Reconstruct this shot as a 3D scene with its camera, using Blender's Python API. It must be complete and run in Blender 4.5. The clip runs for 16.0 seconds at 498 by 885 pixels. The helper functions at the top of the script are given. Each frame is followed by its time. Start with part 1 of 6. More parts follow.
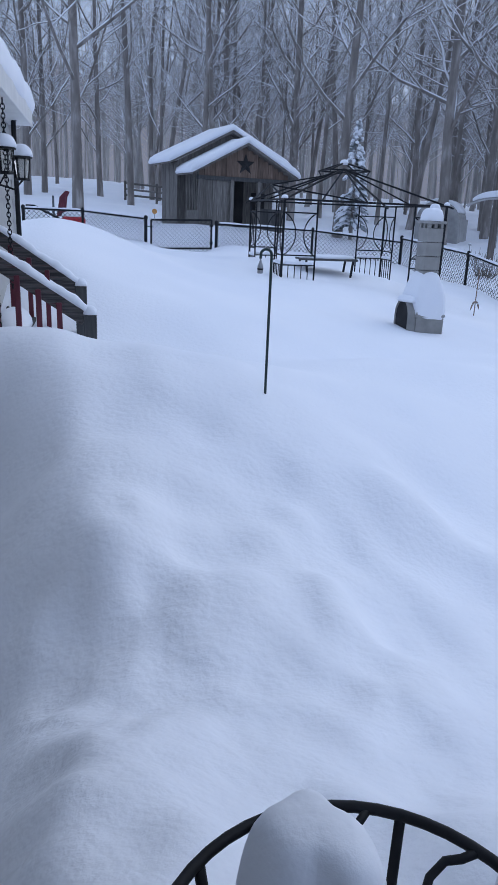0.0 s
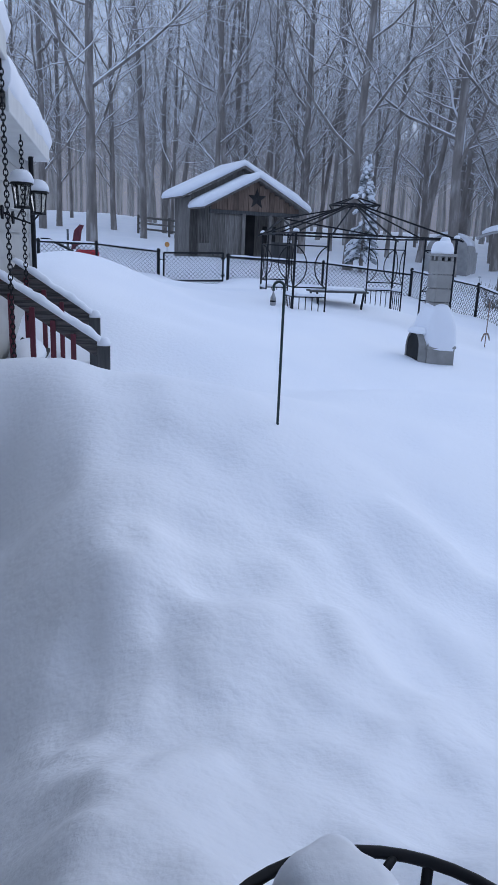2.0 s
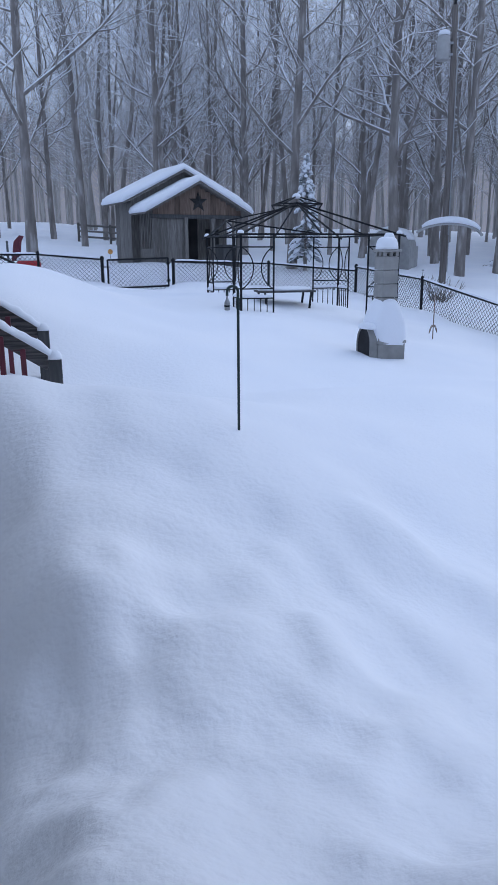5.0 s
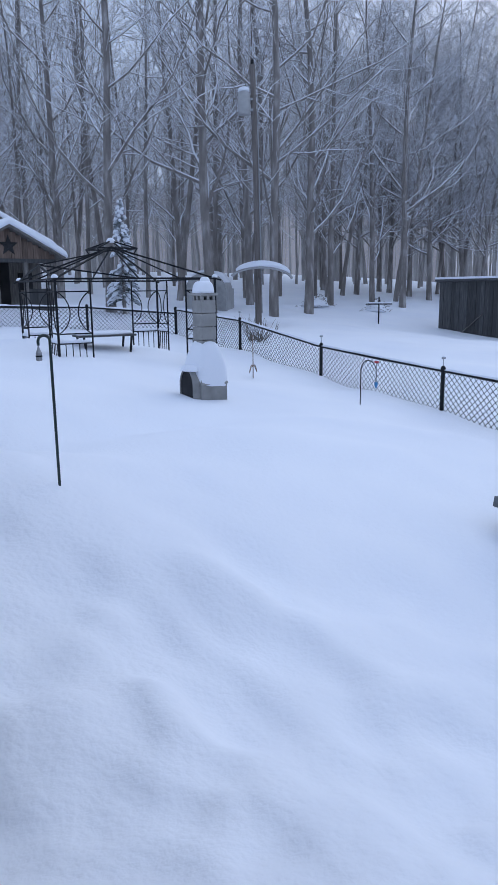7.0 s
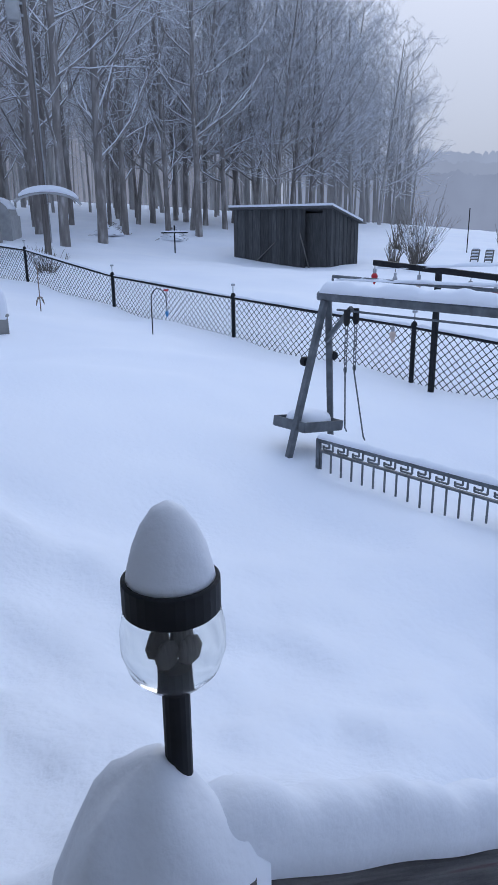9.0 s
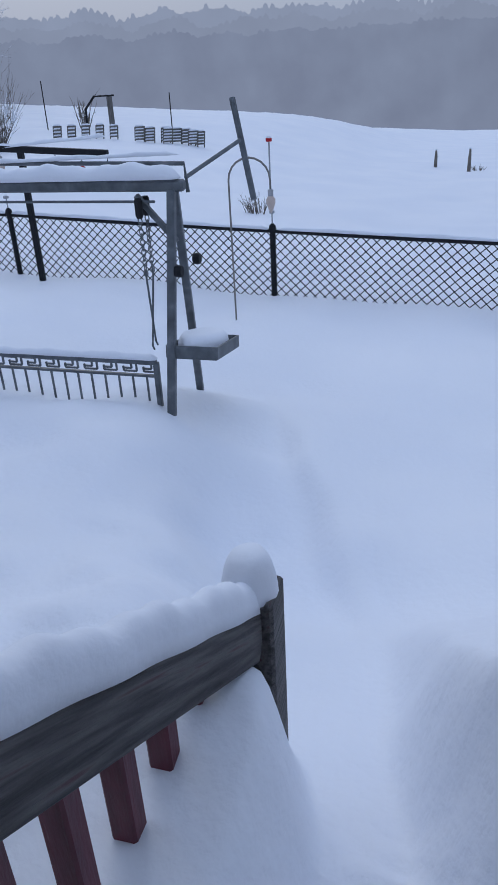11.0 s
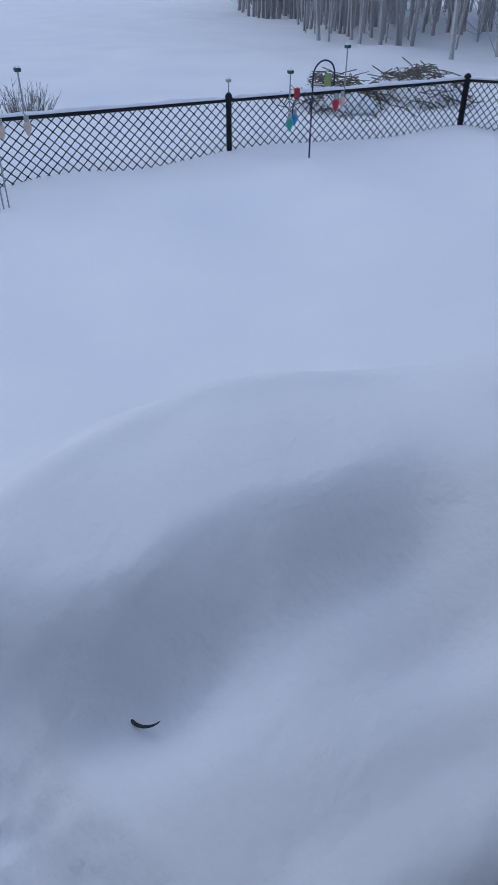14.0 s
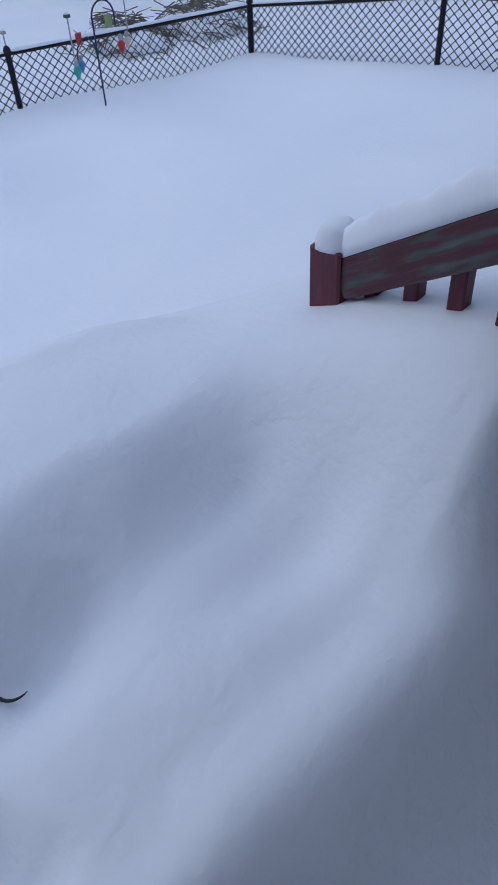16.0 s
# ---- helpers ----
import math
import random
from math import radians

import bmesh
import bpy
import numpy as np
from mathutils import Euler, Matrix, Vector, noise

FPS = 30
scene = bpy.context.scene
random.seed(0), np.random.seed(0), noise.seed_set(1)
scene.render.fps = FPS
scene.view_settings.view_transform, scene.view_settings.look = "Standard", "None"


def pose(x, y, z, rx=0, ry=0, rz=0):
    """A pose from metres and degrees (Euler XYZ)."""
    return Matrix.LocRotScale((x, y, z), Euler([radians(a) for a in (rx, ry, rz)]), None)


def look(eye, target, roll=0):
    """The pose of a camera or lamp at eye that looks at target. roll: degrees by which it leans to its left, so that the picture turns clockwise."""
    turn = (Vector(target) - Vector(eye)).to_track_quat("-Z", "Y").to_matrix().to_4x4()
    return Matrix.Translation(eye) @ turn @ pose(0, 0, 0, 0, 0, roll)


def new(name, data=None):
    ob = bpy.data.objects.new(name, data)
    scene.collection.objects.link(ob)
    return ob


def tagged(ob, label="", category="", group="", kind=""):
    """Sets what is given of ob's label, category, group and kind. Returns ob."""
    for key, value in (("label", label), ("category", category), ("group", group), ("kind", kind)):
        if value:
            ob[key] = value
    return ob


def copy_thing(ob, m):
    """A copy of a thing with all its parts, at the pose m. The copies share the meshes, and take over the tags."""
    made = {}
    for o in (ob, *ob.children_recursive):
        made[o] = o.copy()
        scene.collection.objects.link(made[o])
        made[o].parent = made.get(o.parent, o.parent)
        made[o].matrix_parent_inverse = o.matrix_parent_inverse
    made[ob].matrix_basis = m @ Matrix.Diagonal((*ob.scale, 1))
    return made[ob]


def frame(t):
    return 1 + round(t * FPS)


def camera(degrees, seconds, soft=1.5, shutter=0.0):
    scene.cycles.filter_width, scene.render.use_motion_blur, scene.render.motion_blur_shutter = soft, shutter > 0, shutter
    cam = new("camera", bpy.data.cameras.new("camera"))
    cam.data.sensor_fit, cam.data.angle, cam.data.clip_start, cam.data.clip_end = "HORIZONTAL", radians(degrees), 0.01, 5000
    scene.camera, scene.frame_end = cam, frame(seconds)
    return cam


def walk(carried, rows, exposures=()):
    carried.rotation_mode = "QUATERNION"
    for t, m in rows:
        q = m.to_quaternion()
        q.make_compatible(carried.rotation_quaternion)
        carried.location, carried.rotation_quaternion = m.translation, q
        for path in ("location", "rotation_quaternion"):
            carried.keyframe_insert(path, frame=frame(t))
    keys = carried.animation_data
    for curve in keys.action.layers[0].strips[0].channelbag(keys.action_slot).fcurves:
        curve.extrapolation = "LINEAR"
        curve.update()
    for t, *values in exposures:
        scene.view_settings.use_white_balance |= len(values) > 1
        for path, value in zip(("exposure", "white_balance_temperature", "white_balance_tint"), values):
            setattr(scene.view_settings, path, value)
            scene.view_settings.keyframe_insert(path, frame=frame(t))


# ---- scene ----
# camera and its walk: t, x, y, z, yaw, pitch, roll
cam = camera(38.2, 16.0)
PATH = [
    (0.0, -0.017, -0.022, 2.596, -0.31, -17.59, -2.29),
    (0.5, -0.023, -0.022, 2.597, -0.02, -17.12, -2.38),
    (1.0, -0.028, -0.023, 2.596, 0.37, -16.45, -2.37),
    (1.5, -0.031, -0.029, 2.602, 0.59, -15.79, -2.41),
    (2.0, -0.029, -0.018, 2.597, 0.52, -15.21, -2.26),
    (2.5, -0.03, -0.016, 2.603, 0.32, -14.8, -1.96),
    (3.0, -0.032, -0.01, 2.604, 0.22, -14.48, -1.46),
    (3.2, -0.033, -0.008, 2.607, 0.22, -14.41, -1.11),
    (5.3, -0.072, 0.043, 2.61, -5.44, -15.04, 0.32),
    (5.5, -0.067, 0.053, 2.613, -6.67, -14.77, 0.39),
    (6.0, -0.062, 0.088, 2.624, -10.28, -13.65, 0.64),
    (6.5, -0.053, 0.107, 2.635, -14.14, -12.41, 0.71),
    (7.0, -0.026, 0.122, 2.631, -17.82, -11.92, 0.69),
    (7.5, 0.003, 0.12, 2.628, -21.39, -12.24, 0.79),
    (8.0, 0.048, 0.097, 2.636, -24.88, -13.51, 0.59),
    (8.5, 0.098, 0.063, 2.628, -28.65, -15.31, 0.53),
    (9.0, 0.16853062949644337, 0.07244532402876744, 2.5768256466848816, -33.13466981738252, -17.331886834143873, 0.5549436772865654),
    (9.5, 0.219, 0.043, 2.549, -38.31319958673497, -19.352644264477636, 0.17485375153358743),
    (9.7, 0.23383326812708707, 0.04965118107141652, 2.5240532469542334, -40.71170616155045, -20.005346611079865, 0.6710692211006056),
    (11.8, 0.17499899251984785, -0.013359908395654964, 2.549655571754047, -80.36575999650371, -30.83803216334329, 2.473600661197223),
    (12.0, 0.1718865160781171, -0.029058048274429118, 2.5487777005607937, -84.24533005469246, -31.554991595066227, 2.395780472819974),
    (12.5, 0.14810622687738095, -0.05337129589868855, 2.5641457667246867, -92.49184429810542, -33.142649199220685, 1.8999252752606746),
    (13.0, 0.12557671380132515, -0.07837603415510097, 2.574253913865875, -99.52726493361808, -34.347271469417485, 0.9847114249270665),
    (13.5, 0.11170305209935194, -0.09014875748994246, 2.585739673903207, -105.558497232833, -35.426386950754924, 0.2085011665645212),
    (14.0, 0.11031799267752172, -0.10422457812588083, 2.584750839703246, -110.40910625667269, -36.60547810037642, -0.23795112444524052),
    (14.5, 0.09937062203168616, -0.11516044212972854, 2.550827943336873, -114.34917928600515, -37.62585907165766, 0.6656026348403371),
    (15.0, 0.07819368593570446, -0.12004746212831709, 2.542646202714569, -117.46751264691764, -38.687029293176636, 0.5648703806177552),
    (15.5, 0.06206088904632134, -0.13374215234555595, 2.5591910032134355, -121.38919197600381, -39.46862330825211, 0.7133497930438609),
    (16.0, 0.035438789653754216, -0.17651645764035495, 2.581107701378302, -125.6162442069637, -40.69967911775605, 2.540055249073612),
]
walk(cam, [(t, pose(x, y, z, 90 + p, r, h)) for t, x, y, z, h, p, r in PATH],
     exposures=[(0.0, 0.03), (9.7, 0.05), (11.8, -0.40), (14.5, -0.34), (16.0, -0.24)])

# ---- world and light: an overcast, snowing winter afternoon ----
world = bpy.data.worlds.new("overcast_sky")
scene.world = world
world.use_nodes = True
wn, wl = world.node_tree.nodes, world.node_tree.links
wn.clear()
w_out = wn.new("ShaderNodeOutputWorld")
w_bg = wn.new("ShaderNodeBackground")
w_sky = wn.new("ShaderNodeTexSky")
w_sky.sky_type, w_sky.sun_disc = "NISHITA", False
w_sky.sun_elevation, w_sky.sun_rotation = radians(35), radians(50)
w_sky.air_density, w_sky.dust_density, w_sky.ozone_density = 1.0, 4.0, 2.0
w_scale = wn.new("ShaderNodeMix")
w_scale.data_type, w_scale.blend_type = "RGBA", "MULTIPLY"
w_scale.inputs[0].default_value = 1.0
w_scale.inputs[7].default_value = (0.09, 0.09, 0.09, 1)
w_mix = wn.new("ShaderNodeMix")
w_mix.data_type = "RGBA"
w_mix.inputs[0].default_value = 0.86
w_mix.inputs[7].default_value = (0.380, 0.482, 0.700, 1)
wl.new(w_sky.outputs[0], w_scale.inputs[6])
wl.new(w_scale.outputs[2], w_mix.inputs[6])
wl.new(w_mix.outputs[2], w_bg.inputs[0])
w_co, w_sep, w_map = wn.new("ShaderNodeTexCoord"), wn.new("ShaderNodeSeparateXYZ"), wn.new("ShaderNodeMapRange")
w_map.inputs["From Min"].default_value, w_map.inputs["From Max"].default_value = 0.0, 0.9
w_map.inputs["To Min"].default_value, w_map.inputs["To Max"].default_value = 0.86, 1.70
wl.new(w_co.outputs["Generated"], w_sep.inputs[0])
wl.new(w_sep.outputs[2], w_map.inputs[0])
wl.new(w_map.outputs[0], w_bg.inputs[1])
wl.new(w_bg.outputs[0], w_out.inputs[0])
sun_data = bpy.data.lights.new("sun", "SUN")
sun_data.energy, sun_data.angle, sun_data.color = 0.4, radians(35), (0.88, 0.96, 1.0)
sun = new("sun", sun_data)
sun.matrix_world = look((32, 27, 30), (0, 0, 0))

# ---- yard axes: u away from the house, w along it ----
YA = radians(11.0)
UX, UY, WX, WY = math.cos(YA), math.sin(YA), -math.sin(YA), math.cos(YA)


def yard(u, w, z=0.0):
    return Vector((u * UX + w * WX, u * UY + w * WY, z))


def yard_pose(u, w, z, turn=0.0):
    """A pose in the yard whose x axis is the yard's u axis, turned by so many degrees."""
    p = yard(u, w, z)
    return pose(p.x, p.y, p.z, 0, 0, 11.0 + turn)


# ---- materials ----
def node_mat(name, rough=0.6, metal=0.0):
    m = bpy.data.materials.new(name)
    m.use_nodes = True
    b = m.node_tree.nodes["Principled BSDF"]
    b.inputs["Roughness"].default_value, b.inputs["Metallic"].default_value = rough, metal
    return m, m.node_tree.nodes, m.node_tree.links, b


def coloured(name, stops, scale=6.0, rough=0.6, metal=0.0, stretch=(1, 1, 1), bump=0.1, fine=60.0, detail=6.0, each=0.0, transmission=0.0, dist=0.005):
    """Noise between colours at one scale, fine relief at another; each: how far single pieces differ in brightness."""
    m, n, l, b = node_mat(name, rough, metal)
    co, mp, no, ra = (n.new("ShaderNode" + k) for k in ("TexCoord", "Mapping", "TexNoise", "ValToRGB"))
    mp.inputs["Scale"].default_value = stretch
    no.inputs["Scale"].default_value, no.inputs["Detail"].default_value = scale, detail
    l.new(co.outputs["Object"], mp.inputs[0]), l.new(mp.outputs[0], no.inputs["Vector"]), l.new(no.outputs["Fac"], ra.inputs[0])
    e = ra.color_ramp.elements
    while len(e) < len(stops):
        e.new(0.5)
    for k, (p, c) in enumerate(stops):
        e[k].position, e[k].color = p, (*c, 1)
    col = ra.outputs[0]
    if each:
        inf, mr, mx = n.new("ShaderNodeObjectInfo"), n.new("ShaderNodeMapRange"), n.new("ShaderNodeMix")
        mr.inputs["To Min"].default_value, mr.inputs["To Max"].default_value = 1 - each, 1 + each
        mx.data_type, mx.blend_type, mx.inputs[0].default_value = "RGBA", "MULTIPLY", 1.0
        l.new(inf.outputs["Random"], mr.inputs[0]), l.new(col, mx.inputs[6]), l.new(mr.outputs[0], mx.inputs[7])
        col = mx.outputs[2]
    l.new(col, b.inputs["Base Color"])
    fi, bu = n.new("ShaderNodeTexNoise"), n.new("ShaderNodeBump")
    fi.inputs["Scale"].default_value, fi.inputs["Detail"].default_value = fine, 5.0
    bu.inputs["Strength"].default_value, bu.inputs["Distance"].default_value = bump, dist
    l.new(mp.outputs[0], fi.inputs["Vector"]), l.new(fi.outputs["Fac"], bu.inputs["Height"]), l.new(bu.outputs[0], b.inputs["Normal"])
    b.inputs["Transmission Weight"].default_value = transmission
    return m


SNOW = coloured("snow", [(0.3, (0.80, 0.83, 0.90)), (0.7, (0.86, 0.88, 0.93))], 1.3, 0.75, bump=0.12, fine=45, dist=0.02)
SNOW_GROUND = coloured("snow_ground", [(0.3, (0.80, 0.83, 0.90)), (0.7, (0.86, 0.88, 0.93))], 0.6, 0.75, bump=0.3, fine=30.0, dist=0.02)
BLACK = coloured("black_coated_metal", [(0.3, (0.008, 0.009, 0.011)), (0.7, (0.02, 0.021, 0.025))], 14, 0.58, 0.0, bump=0.05)
BLACK.node_tree.nodes["Principled BSDF"].inputs["Specular IOR Level"].default_value = 0.2
WIRE = coloured("black_vinyl_wire", [(0.3, (0.012, 0.014, 0.017)), (0.7, (0.03, 0.033, 0.037))], 8, 0.5, bump=0.03)
GREEN_BLACK = coloured("green_black_metal", [(0.3, (0.008, 0.02, 0.02)), (0.7, (0.02, 0.045, 0.045))], 14, 0.4, bump=0.05)
GREY_STEEL = coloured("weathered_grey_steel", [(0.3, (0.075, 0.085, 0.095)), (0.6, (0.13, 0.145, 0.16)), (0.75, (0.20, 0.21, 0.225))], 14, 0.5, 0.2, bump=0.1)
# bark and twigs carry snowfall haze in their colour, paler for far trees
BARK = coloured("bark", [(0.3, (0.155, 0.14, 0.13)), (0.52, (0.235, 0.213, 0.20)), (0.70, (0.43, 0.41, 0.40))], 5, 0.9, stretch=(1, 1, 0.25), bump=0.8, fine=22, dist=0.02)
BARK_FAR = coloured("hazed_bark", [(0.3, (0.305, 0.29, 0.278)), (0.7, (0.445, 0.425, 0.408))], 3, 0.95, stretch=(1, 1, 0.3), bump=0.3, fine=15, dist=0.02)
HAZED_TWIG = coloured("hazed_twigs", [(0.3, (0.20, 0.18, 0.168)), (0.7, (0.34, 0.312, 0.295))], 4, 0.95, bump=0.3, fine=20, dist=0.01)
BARN = coloured("weathered_brown_boards", [(0.25, (0.085, 0.060, 0.048)), (0.55, (0.16, 0.112, 0.088)), (0.8, (0.23, 0.18, 0.15))], 7, 0.85, stretch=(6, 6, 0.5), bump=0.4, fine=40, each=0.25)
GREYWOOD = coloured("weathered_grey_boards", [(0.25, (0.08, 0.074, 0.068)), (0.55, (0.16, 0.15, 0.14)), (0.8, (0.26, 0.25, 0.24))], 7, 0.85, stretch=(6, 6, 0.5), bump=0.4, fine=40, each=0.25)
DARKWOOD = coloured("dark_weathered_boards", [(0.25, (0.035, 0.036, 0.038)), (0.55, (0.065, 0.066, 0.068)), (0.8, (0.105, 0.104, 0.104))], 6, 0.85, stretch=(6, 6, 0.5), bump=0.4, fine=40, each=0.3)
DARK = coloured("dark_inside", [(0.3, (0.012, 0.012, 0.014)), (0.7, (0.03, 0.03, 0.033))], 4, 0.9)
CONCRETE = coloured("grey_concrete", [(0.25, (0.20, 0.20, 0.195)), (0.55, (0.29, 0.285, 0.275)), (0.8, (0.36, 0.355, 0.345))], 5, 0.85, bump=0.3, fine=70)


def mesh_object(name, verts, faces, mat, parent=None, label="", smooth=False):
    me = bpy.data.meshes.new(name)
    me.from_pydata(verts, [], faces)
    me.materials.append(mat)
    if smooth:
        me.polygons.foreach_set("use_smooth", [True] * len(me.polygons))
    me.update()
    ob = new(name, me)
    if parent:
        ob.parent = parent
    if label:
        ob["label"] = label
    return ob


class Shape:
    """Gathers pieces of one mesh."""

    def __init__(self):
        self.v, self.f = [], []

    def add(self, verts, faces):
        o = len(self.v)
        self.v += [tuple(p) for p in verts]
        self.f += [tuple(i + o for i in f) for f in faces]
        return self

    def box(self, m, sx, sy, sz, b=0.0):
        """A box round the pose m (or place), with its vertical and top edges chamfered by b."""
        if not isinstance(m, Matrix):
            m = Matrix.Translation(m)
        x, y, z = sx / 2, sy / 2, sz / 2
        if b:
            ring = [(x - b, -y), (x, -y + b), (x, y - b), (x - b, y), (-x + b, y), (-x, y - b), (-x, -y + b), (-x + b, -y)]
            k = lambda p, s, q: (p[0] * (x - s) / x, p[1] * (y - s) / y, q)
            vs = [k(p, b, -z) for p in ring] + [k(p, 0, -z + b) for p in ring] + [k(p, 0, z - b) for p in ring] + [k(p, b, z) for p in ring]
            fs = [tuple(range(7, -1, -1)), tuple(range(24, 32))]
            fs += [(r * 8 + i, r * 8 + (i + 1) % 8, r * 8 + 8 + (i + 1) % 8, r * 8 + 8 + i) for r in range(3) for i in range(8)]
        else:
            vs = [(a * x, c * y, d * z) for d in (-1, 1) for a, c in ((-1, -1), (1, -1), (1, 1), (-1, 1))]
            fs = [(3, 2, 1, 0), (4, 5, 6, 7)] + [(i, (i + 1) % 4, 4 + (i + 1) % 4, 4 + i) for i in range(4)]
        return self.add([m @ Vector(p) for p in vs], fs)

    def bar(self, a, b, sx, sy=None, bevel=0.0, up=(0, 0, 1)):
        """A square bar from a to b."""
        a, b = Vector(a), Vector(b)
        d = b - a
        z = d.normalized()
        x = Vector(up).cross(z)
        x = x.normalized() if x.length > 1e-3 else Vector((1, 0, 0))
        y = z.cross(x)
        m = Matrix((x, y, z)).transposed().to_4x4()
        m.translation = (a + b) / 2
        return self.box(m, sx, sy or sx, d.length, bevel)

    def tube(self, pts, r, n=8, cap=True):
        """A round rod along pts; r is one radius or one for each point."""
        pts = [Vector(p) for p in pts]
        rs = r if isinstance(r, (list, tuple)) else [r] * len(pts)
        side, vs = None, []
        for i, p in enumerate(pts):
            d = (pts[min(i + 1, len(pts) - 1)] - pts[max(i - 1, 0)]).normalized()
            if side is None:
                side = d.orthogonal().normalized()
            side = (side - d * side.dot(d)).normalized()
            o = d.cross(side)
            vs += [p + (side * math.cos(2 * math.pi * k / n) + o * math.sin(2 * math.pi * k / n)) * rs[i] for k in range(n)]
        fs = [(i * n + k, i * n + (k + 1) % n, i * n + n + (k + 1) % n, i * n + n + k) for i in range(len(pts) - 1) for k in range(n)]
        if cap:
            fs += [tuple(range(n - 1, -1, -1)), tuple(range((len(pts) - 1) * n, len(pts) * n))]
        return self.add(vs, fs)

    def lathe(self, profile, at=(0, 0, 0), n=20, sq=1.0):
        """A body turned round z; profile: radius, height."""
        at = Vector(at)
        vs = [at + Vector((r * math.cos(2 * math.pi * k / n), sq * r * math.sin(2 * math.pi * k / n), z)) for r, z in profile for k in range(n)]
        fs = [(i * n + k, i * n + (k + 1) % n, i * n + n + (k + 1) % n, i * n + n + k) for i in range(len(profile) - 1) for k in range(n)]
        fs += [tuple(range(n - 1, -1, -1)), tuple(range((len(profile) - 1) * n, len(profile) * n))]
        return self.add(vs, fs)

    def prism(self, m, outline, depth):
        """An outline in the pose's x-z plane, drawn out along its y axis."""
        k = len(outline)
        vs = [m @ Vector((x, y, z)) for y in (-depth / 2, depth / 2) for x, z in outline]
        fs = [tuple(range(k)), tuple(range(2 * k - 1, k - 1, -1))] + [(i + k, (i + 1) % k + k, (i + 1) % k, i) for i in range(k)]
        return self.add(vs, fs)

    def out(self, name, mat, parent=None, label="", smooth=False):
        return mesh_object(name, self.v, self.f, mat, parent, label, smooth)


def thing(name, m, label, category, group="", kind=""):
    ob = new(name)
    ob.matrix_basis = m if isinstance(m, Matrix) else Matrix.Translation(m)
    ob.empty_display_size = 0.2
    return tagged(ob, label, category, group, kind)


def snow_cap(length, width, height, seed=0, nx=24, ny=8, wave=0.25, lumps=2.0):
    """A rounded ridge of snow along x, its base at z = 0, with an uneven top."""
    sh = Shape()
    rng = random.Random(seed)
    ph = [rng.uniform(0, 6.28) for _ in range(4)]
    vs = []
    for i in range(nx + 1):
        s = i / nx
        end = min(1.0, (min(s, 1 - s) * length / max(width, 0.02) * 2.2 + 0.02)) ** 0.5
        k = 1 + wave * (0.6 * math.sin(s * lumps * 6.28 + ph[0]) + 0.4 * math.sin(s * lumps * 2.7 * 6.28 + ph[1]))
        for j in range(ny + 1):
            a = math.pi * j / ny
            y = -math.cos(a) * width / 2 * (1 + 0.06 * math.sin(s * 31 + ph[2])) * (0.55 + 0.45 * end)
            vs.append(((s - 0.5) * length, y, math.sin(a) ** 0.7 * height * k * end))
    w = ny + 1
    fs = [(i * w + j, i * w + w + j, i * w + w + j + 1, i * w + j + 1) for i in range(nx) for j in range(ny)]
    fs += [(i * w, i * w + ny, i * w + w + ny, i * w + w) for i in range(nx)]
    fs += [tuple(range(ny, -1, -1))[::-1], tuple(range(nx * w, nx * w + w))[::-1]]
    sh.add(vs, fs)
    return sh


# ---- the snow-covered ground ----
def hash2(ix, iy, seed):
    n = np.sin(ix * 127.1 + iy * 311.7 + seed * 74.7) * 43758.5453
    return n - np.floor(n)


def soft_noise(x, y, seed=0):
    """Smooth noise between -1 and 1 with cells of one metre."""
    ix, iy = np.floor(x), np.floor(y)
    fx, fy = x - ix, y - iy
    fx, fy = fx * fx * fx * (fx * (fx * 6 - 15) + 10), fy * fy * fy * (fy * (fy * 6 - 15) + 10)
    a, b = hash2(ix, iy, seed), hash2(ix + 1, iy, seed)
    c, d = hash2(ix, iy + 1, seed), hash2(ix + 1, iy + 1, seed)
    return 2 * (a + (b - a) * fx + (c - a) * fy + (a - b - c + d) * fx * fy) - 1


def step(a, b, x):
    t = np.clip((x - a) / (b - a), 0, 1)
    return t * t * (3 - 2 * t)


# drifts and hollows: u, w, height, length along, breadth across, turn in degrees
DIP = -0.50
DRIFTS = [
    (0.6, 4.25, 0.09, 1.9, 0.7, 0),
    (0.2, 5.8, -0.29, 1.4, 0.9, 0),
    (-0.5, 9.6, 0.32, 1.1, 2.2, 0),
    (1.85, 16.7, -0.34, 0.55, 1.0, 0),
    (3.4, 15.9, 0.16, 1.0, 1.2, 0),
    (0.75, -1.58, 0.25, 0.55, 0.50, -10),
    (2.4, -1.1, -0.10, 0.5, 1.2, 0),
    (3.4, -2.0, -0.10, 1.6, 0.7, 20),
    (2.6, 6.6, -0.16, 1.3, 0.5, 25),
    (3.2, 5.2, 0.10, 1.4, 0.45, -20),
    (2.2, 3.0, -0.08, 1.2, 0.4, -25),
    (4.4, 6.6, 0.08, 1.5, 0.4, -15),
    (3.0, 9.6, 0.10, 1.1, 0.9, 0),
    (0.0, -0.05, -0.40, 0.28, 0.28, 0),
    (0.95, 3.6, 0.08, 0.5, 0.5, 0),
    (0.6, 1.6, -0.26, 1.3, 1.0, 0),
    (3.6, 1.4, 0.24, 0.75, 0.7, 0),
    (3.7, 19.3, 0.40, 3.0, 1.6, 0),
    (3.4, 12.3, 0.20, 2.2, 1.7, 0),
    (18.6, 17.6, DIP, 4.5, 4.5, 0),
    (3.7, 2.3, 0.07, 0.5, 0.9, 0),
    (7.2, 7.7, -0.08, 1.5, 2.6, 0),
]


